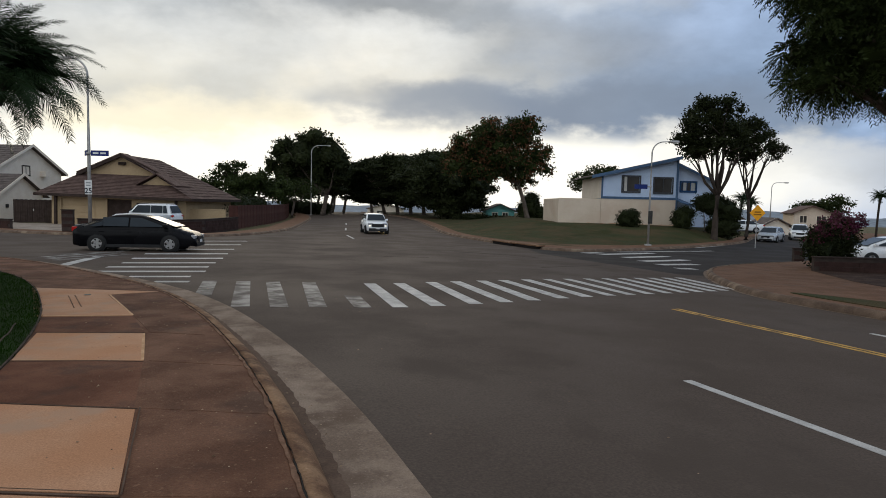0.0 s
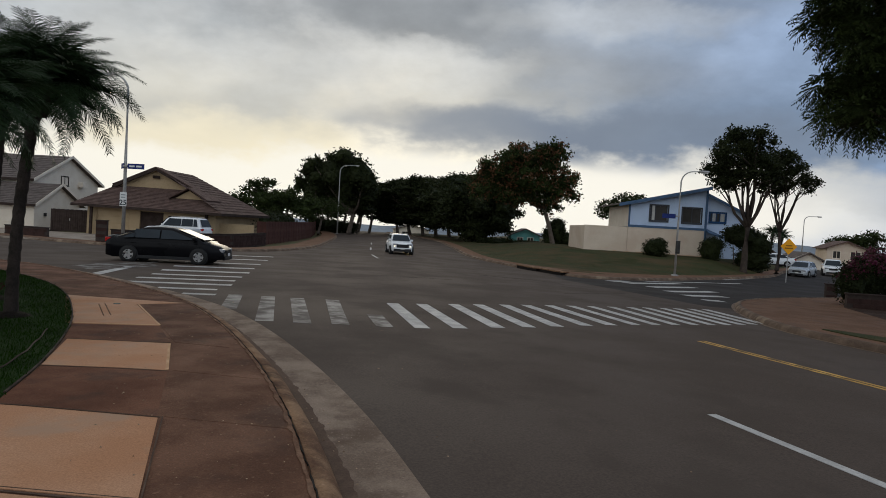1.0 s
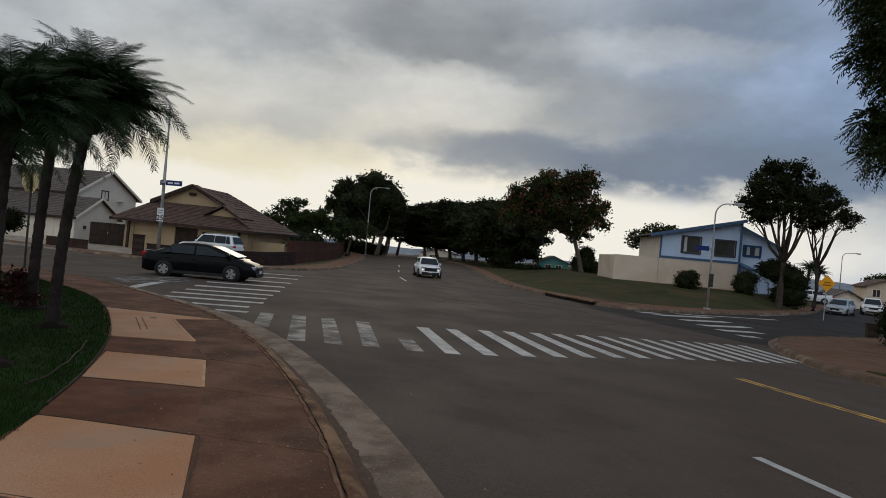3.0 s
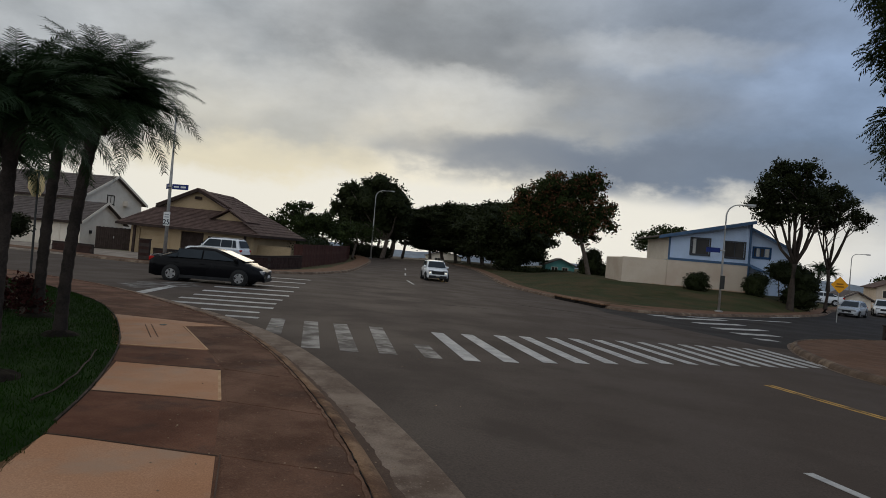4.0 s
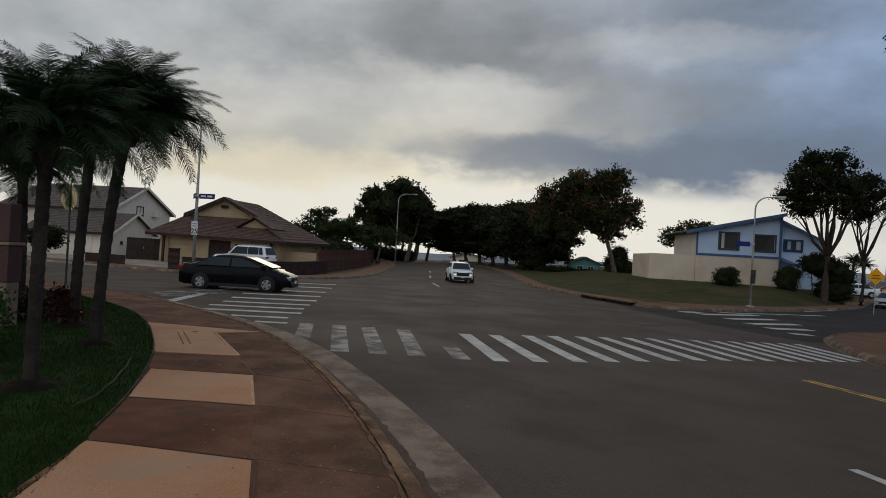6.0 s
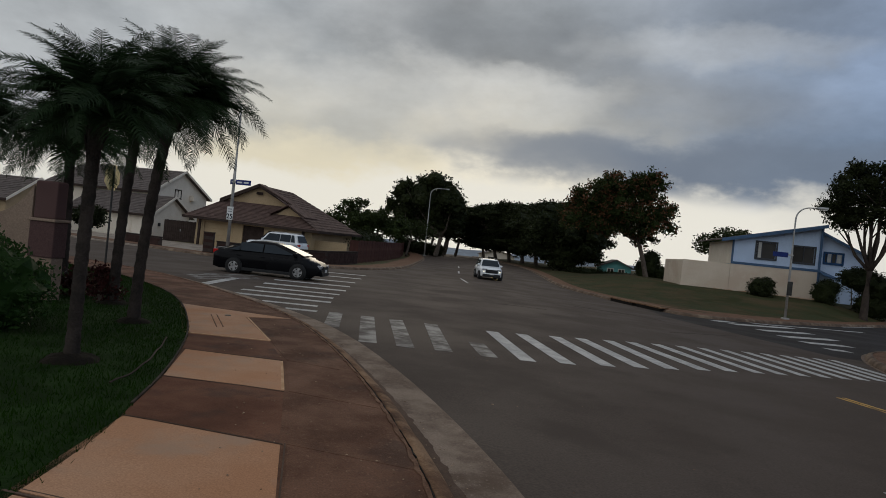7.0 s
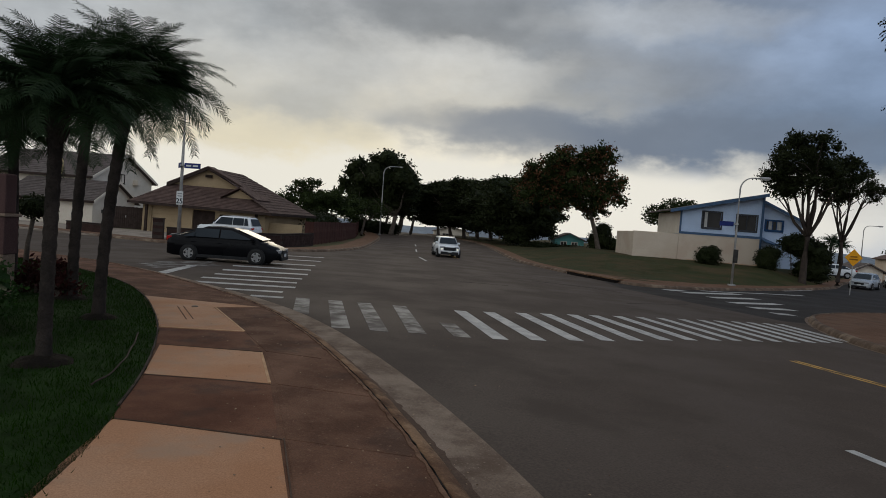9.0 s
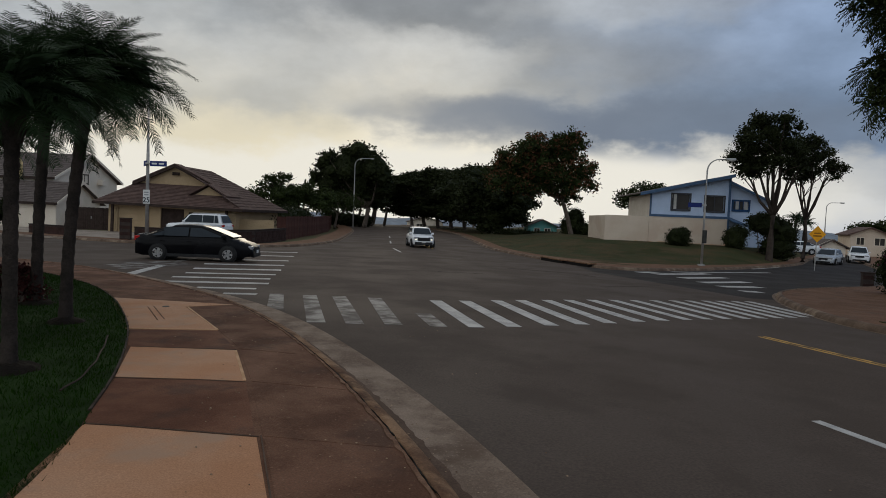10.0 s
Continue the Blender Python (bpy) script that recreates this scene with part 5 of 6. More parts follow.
def corner_house():
    h = thing("house", pose(-33.6, 50.0, 0.02, 0, 1.0, 0), "single-storey tan house with a brown shingled gable roof", "house")
    body = part("wall", wall_with_openings(1.7, 12.6, 0, 2.75, 0.0, 0.22, [(2.5, 5.3, 0, 2.3), (6.2, 8.2, 0, 2.35), (8.6, 10.6, 1.0, 2.1)]), TAN_WALL, h)
    part("wall", boxed(1.7, 1.92, 0.22, 10.6, 0, 2.75), TAN_WALL, h)
    part("wall", boxed(12.38, 12.6, 0.22, 10.6, 0, 2.75), TAN_WALL, h)
    part("wall", boxed(1.92, 12.38, 10.4, 10.6, 0, 2.75), TAN_WALL, h)
    g = part("garage_door", boxed(2.5, 5.3, 0.10, 0.15, 0, 2.3), TAN_WALL, h, "wide tan garage door")
    for i in range(4):
        part("panel", boxed(2.56, 5.24, 0.07, 0.10, 0.06 + i * 0.56, 0.56 + i * 0.56, bevel=0.015), TAN_WALL, g)
    # panel as wide as the porch opening; the porch's shade is in its dark colour
    d = part("door", boxed(6.2, 8.2, 0.14, 0.20, 0, 2.35), DARK_TRIM, h, "dark door panel standing in for the shaded porch opening")
    part("door_handle", boxed(7.44, 7.5, 0.04, 0.1, 0.98, 1.1, bevel=0.01), STEEL, d)
    window(h, 8.7, 10.5, 1.05, 2.05, 0.03, DARK_TRIM, 3)
    part("post", boxed(2.2, 2.38, -0.5, -0.32, 0, 2.5), DARK_TRIM, h)
    part("post", boxed(11.9, 12.08, -0.5, -0.32, 0, 2.5), DARK_TRIM, h)
    e, r = 2.62, 6.12
    A, B, C, D = (0.8, -0.8, e), (13.4, -0.8, e), (13.4, 11.2, e), (0.8, 11.2, e)
    g0, g1 = (2.75, 2.3, 4.42), (9.85, 2.3, 4.42)
    k0, k1, k2 = (6.3, 1.9, r), (6.3, 9.0, r), (6.3, 2.3, r)
    roof = part("roof", polys([(A, B, g1, g0), (A, g0, k2, k1, D), (B, C, k1, k2, g1), (C, D, k1)], 0.10), ROOF_BROWN, h)
    part("soffit", boxed(0.85, 13.35, -0.75, 11.15, e - 0.14, e - 0.10), DARK_TRIM, h)
    part("fascia", boxed(0.77, 13.43, -0.86, -0.80, e - 0.18, e + 0.03), DARK_TRIM, h)
    part("fascia", boxed(13.40, 13.46, -0.80, 11.2, e - 0.18, e + 0.03), DARK_TRIM, h)
    gable = part("gable", polys([((3.0, 2.28, 4.4), (9.6, 2.28, 4.4), (6.3, 2.28, 6.0))], 0.12), TAN_WALL, h, "tan gable wall")
    bm = bmesh.new()
    box(bm, 6.0, 6.6, 2.10, 2.2, 5.25, 5.5)
    for i in range(4):
        box(bm, 5.98, 6.62, 2.06, 2.12, 5.26 + i * 0.06, 5.285 + i * 0.06)
    part("vent", bm, DARK_TRIM, gable)
    for s in (-1, 1):
        x = 2.6 if s < 0 else 10.0
        part("barge_board", polys([((6.3, 1.88, r + 0.05), (x, 1.88, 4.42), (x, 1.88, 4.16), (6.3, 1.88, r - 0.20))], 0.06), DARK_TRIM, h)
        part("gable_roof", polys([((6.3, 1.85, r + 0.06), (x, 1.85, 4.47), (x + 0.3 * s, 3.0, 4.40), (6.3, 3.0, r + 0.06))], 0.06), ROOF_BROWN, h)
    # the small cross gable over the entrance side
    part("porch_gable", polys([((8.6, 0.9, 3.62), (11.2, 0.9, 3.62), (9.9, 0.9, 4.42))], 0.1), TAN_WALL, h)
    for x in (8.2, 11.6):
        part("porch_roof", polys([((9.9, 0.5, 4.62), (x, 0.5, 3.66), (x, 3.4, 3.66), (9.9, 3.4, 4.62))], 0.09), ROOF_BROWN, h)
    for p in ((A, B, g1, g0), (B, C, k1, k2)):
        shingle_courses(roof, *p, 15, ROOF_BROWN)
    # the low wing at the side
    part("wing_wall", boxed(0.2, 1.7, 3.0, 9.0, 0, 2.7), TAN_WALL, h)
    part("wing_roof", polys([((-0.2, 2.3, 2.62), (0.9, 2.3, 2.62), (1.9, 5.6, 3.75), (-0.2, 5.6, 3.75)), ((-0.2, 5.6, 3.75), (1.9, 5.6, 3.75), (0.9, 9.2, 2.62), (-0.2, 9.2, 2.62))], 0.1), ROOF_BROWN, h)


corner_house()


def gabled_block(h, x0, x1, y0, y1, z_eave, z_ridge, wall_mat, roof_mat, over=0.45, board=None):
    """Walls and a roof with its ridge along x, gable ends at x0 and x1."""
    ym = (y0 + y1) / 2
    part("wall", boxed(x0, x1, y0, y0 + 0.2, 0, z_eave), wall_mat, h)
    part("wall", boxed(x0, x1, y1 - 0.2, y1, 0, z_eave), wall_mat, h)
    for x in (x0, x1 - 0.2):
        bm = bmesh.new()
        prism(bm, [(y0 + 0.2, 0), (y1 - 0.2, 0), (y1 - 0.2, z_eave), (ym, z_ridge - 0.12), (y0 + 0.2, z_eave)], -0.1, 0.1)
        bmesh.ops.transform(bm, matrix=Matrix(((0, 1, 0, x + 0.1), (1, 0, 0, 0), (0, 0, 1, 0), (0, 0, 0, 1))), verts=bm.verts)
        bmesh.ops.recalc_face_normals(bm, faces=bm.faces)
        part("gable", bm, wall_mat, h)
    k = (z_ridge - z_eave) / (ym - y0)
    ze = z_eave - over * k
    a = [(x0 - over, y0 - over, ze), (x1 + over, y0 - over, ze), (x1 + over, ym, z_ridge), (x0 - over, ym, z_ridge)]
    b = [(x0 - over, ym, z_ridge), (x1 + over, ym, z_ridge), (x1 + over, y1 + over, ze), (x0 - over, y1 + over, ze)]
    roof = part("roof", polys([a, b], 0.12), roof_mat, h)
    shingle_courses(roof, *a, 13, roof_mat, 22)
    for s in ((y0 - over, ze), (y1 + over, ze)):
        part("barge_board", polys([((x1 + over + 0.03, ym, z_ridge + 0.1), (x1 + over + 0.03, s[0], s[1] + 0.1), (x1 + over + 0.03, s[0], s[1] - 0.16), (x1 + over + 0.03, ym, z_ridge - 0.16))], 0.04), board or DARK_TRIM, h)
    part("fascia", boxed(x0 - over, x1 + over, y0 - over - 0.05, y0 - over, ze - 0.16, ze + 0.06), DARK_TRIM, h)


def white_house():
    h = thing("house", pose(-38.2, 52.0, 0.10), "two-storey off-white house with grey-brown shingled gables and a garage", "house")
    gabled_block(h, -8.2, 0.3, 0.0, 6.2, 2.45, 4.2, WHITE_WALL, ROOF_GREY, board=WHITE_WALL)
    g = part("garage_door", boxed(-6.0, -1.6, -0.05, 0.0, 0, 2.2), WHITE_WALL, h, "white panelled garage door")
    for i in range(4):
        part("panel", boxed(-5.9, -1.7, -0.08, -0.05, 0.06 + i * 0.54, 0.54 + i * 0.54, bevel=0.015), WHITE_WALL, g)
    bm = bmesh.new()
    box(bm, 0.3, 0.42, 1.2, 1.45, 1.2, 1.5)
    part("meter_box", bm, DARK_STEEL, h)
    gabled_block(h, -14.0, -2.4, 3.4, 13.4, 4.75, 7.2, WHITE_WALL, ROOF_GREY, board=WHITE_WALL)
    turn = Matrix.Translation((-2.4, 0, 0)) @ pose(0, 0, 0, 0, 0, 90)
    window(h, 7.4, 8.4, 4.3, 5.1, 0.0, DARK_TRIM, 2, turn=turn)
    part("air_conditioner", boxed(-2.4, -1.85, 10.0, 10.7, 4.2, 4.75, bevel=0.03), WHITE_WALL, h, "box air conditioner in the wall")
    # a dark gate beside it
    gate = thing("gate", pose(-36.0, 51.4, 0.10), "dark boarded gate between the two houses", "gate")
    part("gate_frame", boxed(0, 3.6, 0.06, 0.12, 0.05, 1.95), DARK_TRIM, gate)
    for i in range(18):
        part("board", boxed(0.02 + i * 0.2, 0.20 + i * 0.2, 0.0, 0.05, 0.05, 1.95 + 0.02 * (i % 2)), DARK_TRIM, gate)
    part("handle", boxed(1.7, 1.76, -0.05, 0.0, 1.0, 1.2, bevel=0.01), STEEL, gate)


    n = thing("house", pose(-57.0, 46.0, 0.1), "low tan house with a grey-brown gable roof", "house")
    gabled_block(n, 0.0, 9.4, 0.0, 6.0, 2.6, 4.5, TAN_WALL, ROOF_GREY, board=WHITE_WALL)


white_house()


def blue_house():
    h = thing("house", pose(11.7, 62.0, 0.75), "pale blue two-storey house with cream ground floor and sloping shed roofs", "house")
    z0 = 2.72
    part("ground_floor", wall_with_openings(4.3, 11.9, 0, z0, 0.0, 0.25, []), CREAM_WALL, h, "cream stucco ground floor")
    part("ground_floor", boxed(11.65, 11.9, 0.25, 9.0, 0, z0), CREAM_WALL, h)
    holes = [(6.45, 8.15, 3.5, 4.95), (9.65, 11.45, 3.45, 4.85)]
    part("upper_wall", wall_with_openings(4.4, 11.9, z0, 5.0, 0.06, 0.26, holes), BLUE_SIDING, h)
    bm = bmesh.new()
    prism(bm, [(4.4, 5.0), (11.9, 5.0), (11.9, 6.78), (4.4, 5.01)], 0.06, 0.26)
    part("upper_gable", bm, BLUE_SIDING, h)
    part("side_wall", boxed(4.4, 4.6, 0.26, 9.0, z0, 4.9), WHITE_WALL, h)
    part("back_wall", boxed(4.6, 15.8, 8.8, 9.0, 0, 5.0), BLUE_SIDING, h)
    # upright boards of the siding
    for i in range(25):
        x = 4.55 + i * 0.3
        top = 5.01 + (x - 4.4) * 0.236
        for a, b in ((z0, top),):
            if any(q[0] - 0.14 < x < q[1] + 0.14 for q in holes):
                q = next(q for q in holes if q[0] - 0.14 < x < q[1] + 0.14)
                part("batten", boxed(x, x + 0.03, 0.035, 0.06, z0 + 0.2, q[2] - 0.12), BLUE_SIDING, h)
                part("batten", boxed(x, x + 0.03, 0.035, 0.06, q[3] + 0.12, top), BLUE_SIDING, h)
            else:
                part("batten", boxed(x, x + 0.03, 0.035, 0.06, z0 + 0.2, top), BLUE_SIDING, h)
    part("band", boxed(4.3, 12.05, -0.03, 0.05, z0 - 0.03, z0 + 0.20), BLUE_TRIM, h, "slate-blue band between the floors")
    part("corner_board", boxed(11.85, 12.05, -0.02, 0.08, 0.0, 6.85), BLUE_TRIM, h)
    part("corner_board", boxed(4.3, 4.46, -0.02, 0.08, z0 + 0.20, 5.0), BLUE_TRIM, h)
    part("fascia", polys([((3.2, -0.50, 5.0), (12.2, -0.50, 7.10), (12.2, -0.50, 6.78), (3.2, -0.50, 4.68))], 0.05), BLUE_TRIM, h)
    part("roof", polys([((3.3, -0.4, 4.86), (12.15, -0.4, 6.94), (12.15, 9.3, 6.94), (3.3, 9.3, 4.86))], 0.12), ROOF_GREY, h)
    # the second bay, set back, under the other shed roof
    part("bay_wall", wall_with_openings(12.05, 15.9, 0.0, 4.55, 0.5, 0.7, [(12.55, 14.0, 3.7, 4.5)]), BLUE_SIDING, h)
    bm = bmesh.new()
    prism(bm, [(12.05, 4.55), (15.9, 4.55), (15.9, 4.58), (12.05, 6.35)], 0.5, 0.7)
    part("bay_gable", bm, BLUE_SIDING, h)
    part("bay_side", boxed(15.7, 15.9, 0.7, 8.8, 0, 4.55), BLUE_SIDING, h)
    part("bay_roof", polys([((11.95, 0.1, 6.52), (16.4, 0.1, 4.48), (16.4, 9.3, 4.48), (11.95, 9.3, 6.52))], 0.12), ROOF_GREY, h)
    part("bay_fascia", polys([((11.95, 0.06, 6.48), (16.4, 0.06, 4.44), (16.4, 0.06, 4.2), (11.95, 0.06, 6.24))], 0.05), BLUE_TRIM, h)
    part("porch_roof", polys([((12.0, -0.9, 2.4), (13.6, -0.9, 2.0), (13.6, 0.5, 2.3), (12.0, 0.5, 2.9))], 0.1), BLUE_TRIM, h)
    window(h, 6.45, 8.15, 3.5, 4.95, 0.08, SLATE_FRAME, 3, (1,), f=0.14, cuts=[0.07, 0.28])
    window(h, 9.65, 11.45, 3.45, 4.85, 0.08, SLATE_FRAME, 2, f=0.14, cuts=[0.5])
    window(h, 12.55, 14.0, 3.7, 4.5, 0.52, BLUE_FRAME, 4, (1, 3), f=0.17, cuts=[0.12, 0.40, 0.66])
    def splash(x0, x1, seed):
        """Red soil splashed up the foot of the stucco, with a ragged top."""
        n = 60
        xs = [x0 + (x1 - x0) * i / n for i in range(n + 1)]
        top = [0.16 + 0.22 * abs(noise.noise(Vector((x * 0.8, seed, 0)))) + 0.10 * noise.noise(Vector((x * 5.0, seed, 2))) for x in xs]
        verts = [(x, -0.006, -0.1) for x in xs] + [(x, -0.006, z) for x, z in zip(xs, top)]
        return raw_mesh("splash", verts, [(i, i + 1, n + 2 + i, n + 1 + i) for i in range(n)], SPLASH)

    shared("splash", splash(4.3, 11.84, 3.0), h)
    w = thing("garden_wall", pose(11.7, 62.0, 0.75), "tall cream stucco garden wall with reddish splashes", "wall")
    part("wall_panel", boxed(0.0, 4.28, 0.0, 0.25, -0.1, 2.66, bevel=0.02), CREAM_WALL, w)
    shared("splash", splash(0.03, 4.25, 9.0), w)
    part("wall_panel", boxed(0.0, 0.25, 0.26, 9.0, -0.1, 2.62, bevel=0.02), CREAM_WALL, w)


blue_house()


def small_house(x, y, z, width, depth, eave, ridge, wall_mat, roof_mat, label, turn=0.0, windows=()):
    h = thing("house", pose(x, y, z, 0, 0, turn), label, "house", "houses down the street")
    part("wall", wall_with_openings(0, width, -1.0, eave, 0, 0.2, list(windows)), wall_mat, h)
    part("wall", boxed(0, 0.2, 0.2, depth, -1.0, eave), wall_mat, h)
    part("wall", boxed(width - 0.2, width, 0.2, depth, -1.0, eave), wall_mat, h)
    bm = bmesh.new()
    prism(bm, [(0.0, eave), (width, eave), (width / 2, ridge)], 0.0, 0.2)
    part("gable", bm, wall_mat, h)
    o = 0.5
    k = (ridge - eave) / (width / 2)
    part("roof", polys([((-o, -o, eave - o * k), (width / 2, -o, ridge), (width / 2, depth, ridge), (-o, depth, eave - o * k)), ((width / 2, -o, ridge), (width + o, -o, eave - o * k), (width + o, depth, eave - o * k), (width / 2, depth, ridge))], 0.14), roof_mat, h)
    for q in windows:
        window(h, *q, 0.03, WHITE_WALL, 2, sill=False)
    return h


small_house(6.8, 95.0, 0.15, 4.4, 8.0, 1.7, 2.65, TEAL_WALL, ROOF_GREY, "small teal house with a shallow gable beyond the bank", 0, [(1.0, 1.8, 0.4, 1.2), (2.6, 3.4, 0.4, 1.2)])
small_house(44.8, 85.0, -1.2, 3.4, 6.0, 2.0, 2.9, WHITE_WALL, ROOF_GREY, "small pale house with a grey gable down the street", -6, [(1.1, 2.2, 0.7, 1.6)])
small_house(53.0, 92.0, -1.4, 4.8, 9.0, 4.0, 5.0, CREAM_WALL, ROOF_BROWN, "two-storey cream house with a brown roof down the street", -20, [(0.8, 1.7, 2.4, 3.4), (3.0, 4.2, 2.4, 3.4)])
small_house(38.7, 85.0, -1.0, 3.4, 6.0, 2.3, 3.3, TAN_WALL, ROOF_BROWN, "low tan house behind parked cars", -6, [(0.9, 2.0, 0.9, 1.8)])
small_house(75.0, 84.0, -1.2, 10.0, 9.0, 4.2, 6.0, WHITE_WALL, ROOF_BROWN, "white house with a brown roof beyond the hedge", -30, [(2.0, 3.6, 2.4, 3.6)])
small_house(-19.0, 160.0, -1.5, 9.0, 8.0, 2.6, 3.9, WHITE_WALL, ROOF_GREY, "pale house at the end of the tree-lined road", 10, [(2.0, 3.6, 0.8, 1.9)])


# ---- walls and fences ----
BRICK_MESH = {}


def brick_wall(points, top, label, cap=True, name="garden_wall", near=False):
    """A low brick wall along a plan line: bricks in courses over a mortar core, with a coping."""
    w = thing(name, pose(0, 0, 0), label, "wall")
    for (ax, ay), (bx, by) in zip(points, points[1:]):
        d = Vector((bx - ax, by - ay, 0))
        L = d.length
        turn = math.degrees(math.atan2(d.y, d.x))
        za = min(height(ax, ay), height(bx, by))
        m = pose(ax, ay, za, 0, 0, turn)
        core = part("core", boxed(0.0, L, -0.09, 0.09, -0.3, top), MORTAR, w)
        core.matrix_basis = m
        if cap:
            c = part("coping", boxed(-0.02, L + 0.02, -0.14, 0.14, top, top + 0.06, bevel=0.01), DARK_TRIM, w)
            c.matrix_basis = m
        n = max(1, int(L / 0.42))
        if near:
            me = raw_mesh("brick", [(x, y, z) for z in (0.006, 0.199) for x, y in ((0.006, -0.105), (L / n - 0.006, -0.105), (L / n - 0.006, 0.105), (0.006, 0.105))], [(0, 1, 5, 4), (1, 2, 6, 5), (2, 3, 7, 6), (3, 0, 4, 7), (4, 5, 6, 7)], BROWN_BRICK)
            for r in range(int(top / 0.205)):
                for i in range(n):
                    x = (i + (0.5 if r % 2 else 0.0)) * L / n
                    if x + L / n <= L + 0.01 or n < 3:
                        shared("brick", me, w, m @ pose(min(x, L - L / n), 0.004 * ((i * 5 + r * 3) % 3 - 1), r * 0.205))
            continue
        bm = bmesh.new()
        for r in range(int(top / 0.205)):
            for i in range(n):
                x = (i + (0.5 if r % 2 else 0.0)) * L / n
                if x + L / n * 0.97 <= L + 0.01:
                    box(bm, x + 0.006, x + L / n - 0.006, -0.105, 0.105, r * 0.205 + 0.006, r * 0.205 + 0.199)
        b = tagged(part("brickwork", bm, BROWN_BRICK, w), kind="stuff")
        b.matrix_basis = m
    return w


brick_wall([(-22.6, 38.0), (-19.2, 37.9), (-16.9, 43.2), (-17.1, 51.0)], 0.92, "low dark brown block wall round the corner garden")
brick_wall([(-33.0, 42.5), (-29.0, 41.2)], 0.7, "low dark brown block wall beside the driveway")
brick_wall([(14.8, 24.4), (24.0, 24.0), (34.0, 22.0)], 0.75, "low dark block wall behind the verge")
# dark sheet over the paving: the shade under tree and hedge, put into colour
structure("planting_bed", plate([(14.7, 24.3), (33.0, 21.9), (33.0, 12.0), (14.6, 13.6), (13.3, 16.4), (13.5, 20.0)], 0.139, 0.05), SHADED_SOIL, "ground before the low wall, tree shade painted as dark soil", "bed")
pillar = brick_wall([(-23.4, 37.7), (-22.7, 37.7)], 1.45, "square dark brown block pillar at the drive entrance", name="pillar")
brick_wall([(18.4, 32.0), (18.95, 32.0)], 0.72, "short dark block pillar at the end of the verge wall", name="pillar")


def gate_pillar(x, y):
    """A stepped mauve pillar and the peach wall that sweeps down from its top."""
    z = height(x, y) + 0.1
    p = thing("garden_pillar", pose(x, y, z), "mauve two-tier stucco pillar on a peach foot behind the palms", "pillar")
    part("foot", boxed(-0.23, 0.23, -0.13, 0.13, -0.2, 0.78, bevel=0.015), PEACH_WALL, p, "peach stucco foot")
    part("lower_tier", boxed(-0.25, 0.25, -0.15, 0.15, 0.78, 1.40, bevel=0.02), MAUVE_WALL, p)
    part("ledge", boxed(-0.28, 0.28, -0.18, 0.18, 1.40, 1.45, bevel=0.012), PEACH_WALL, p, "narrow light ledge")
    part("upper_tier", boxed(-0.22, 0.22, -0.12, 0.12, 1.45, 2.10, bevel=0.03), MAUVE_WALL, p)
    w = thing("garden_wall", pose(x - 0.26, y, z), "peach stucco garden wall with a top that sweeps up to the pillar", "wall")
    top = [(-0.9 * (i / 12), 2.0 - 0.56 * math.sin(i / 12 * math.pi / 2) ** 0.8) for i in range(13)]
    bm = bmesh.new()
    prism(bm, [(0.0, -0.2), *top, (-9.0, 1.36), (-9.0, -0.2)], -0.11, 0.11)
    bmesh.ops.recalc_face_normals(bm, faces=bm.faces)
    part("wall_panel", bm, PEACH_WALL, w)


gate_pillar(-9.25, 9.75)


def board_fence(points, top, label):
    w = thing("fence", pose(0, 0, 0), label, "fence")
    for (ax, ay), (bx, by) in zip(points, points[1:]):
        d = Vector((bx - ax, by - ay, 0))
        L = d.length
        m = pose(ax, ay, min(height(ax, ay), height(bx, by)), 0, 0, math.degrees(math.atan2(d.y, d.x)))
        n = max(1, int(L / 0.6))
        me = raw_mesh("board", [(x, y, z) for z in (-0.1, top) for x, y in ((0.01, -0.03), (L / n - 0.01, -0.03), (L / n - 0.01, 0.03), (0.01, 0.03))], [(0, 1, 5, 4), (1, 2, 6, 5), (2, 3, 7, 6), (3, 0, 4, 7), (4, 5, 6, 7)], RED_FENCE)
        for i in range(n):
            shared("board", me, w, m @ pose(i * L / n, 0.015 * (i % 2), 0.02 * ((i * 7) % 3)))
        r = part("rail", boxed(0, L, 0.03, 0.10, top * 0.8, top * 0.8 + 0.1), RED_FENCE, w)
        r.matrix_basis = m
    return w


tan = thing("garden_wall", pose(-21.1, 51.0, 0.0), "tan boarded garden wall between house and fence", "wall")
part("wall_panel", boxed(0, 3.05, -0.08, 0.08, -0.2, 1.55, bevel=0.01), TAN_WALL, tan)
part("coping", boxed(-0.02, 3.07, -0.11, 0.11, 1.55, 1.61, bevel=0.01), TAN_WALL, tan)
board_fence([(-17.98, 51.5), (-17.4, 52.0), (-18.6, 66.0), (-20.6, 80.0), (-24.6, 98.0), (-29.5, 118.0)], 1.9, "tall red-brown boarded garden fence along the road")
structure("driveway", plate([(-31.5, 38.9), (-24.6, 37.0), (-25.5, 50.2), (-33.6, 50.2), (-38.2, 50.8), (-46.0, 51.0), (-46.0, 44.0)], 0.10, 0.15), CONCRETE, "pale concrete driveway in front of the garages", "driveway")


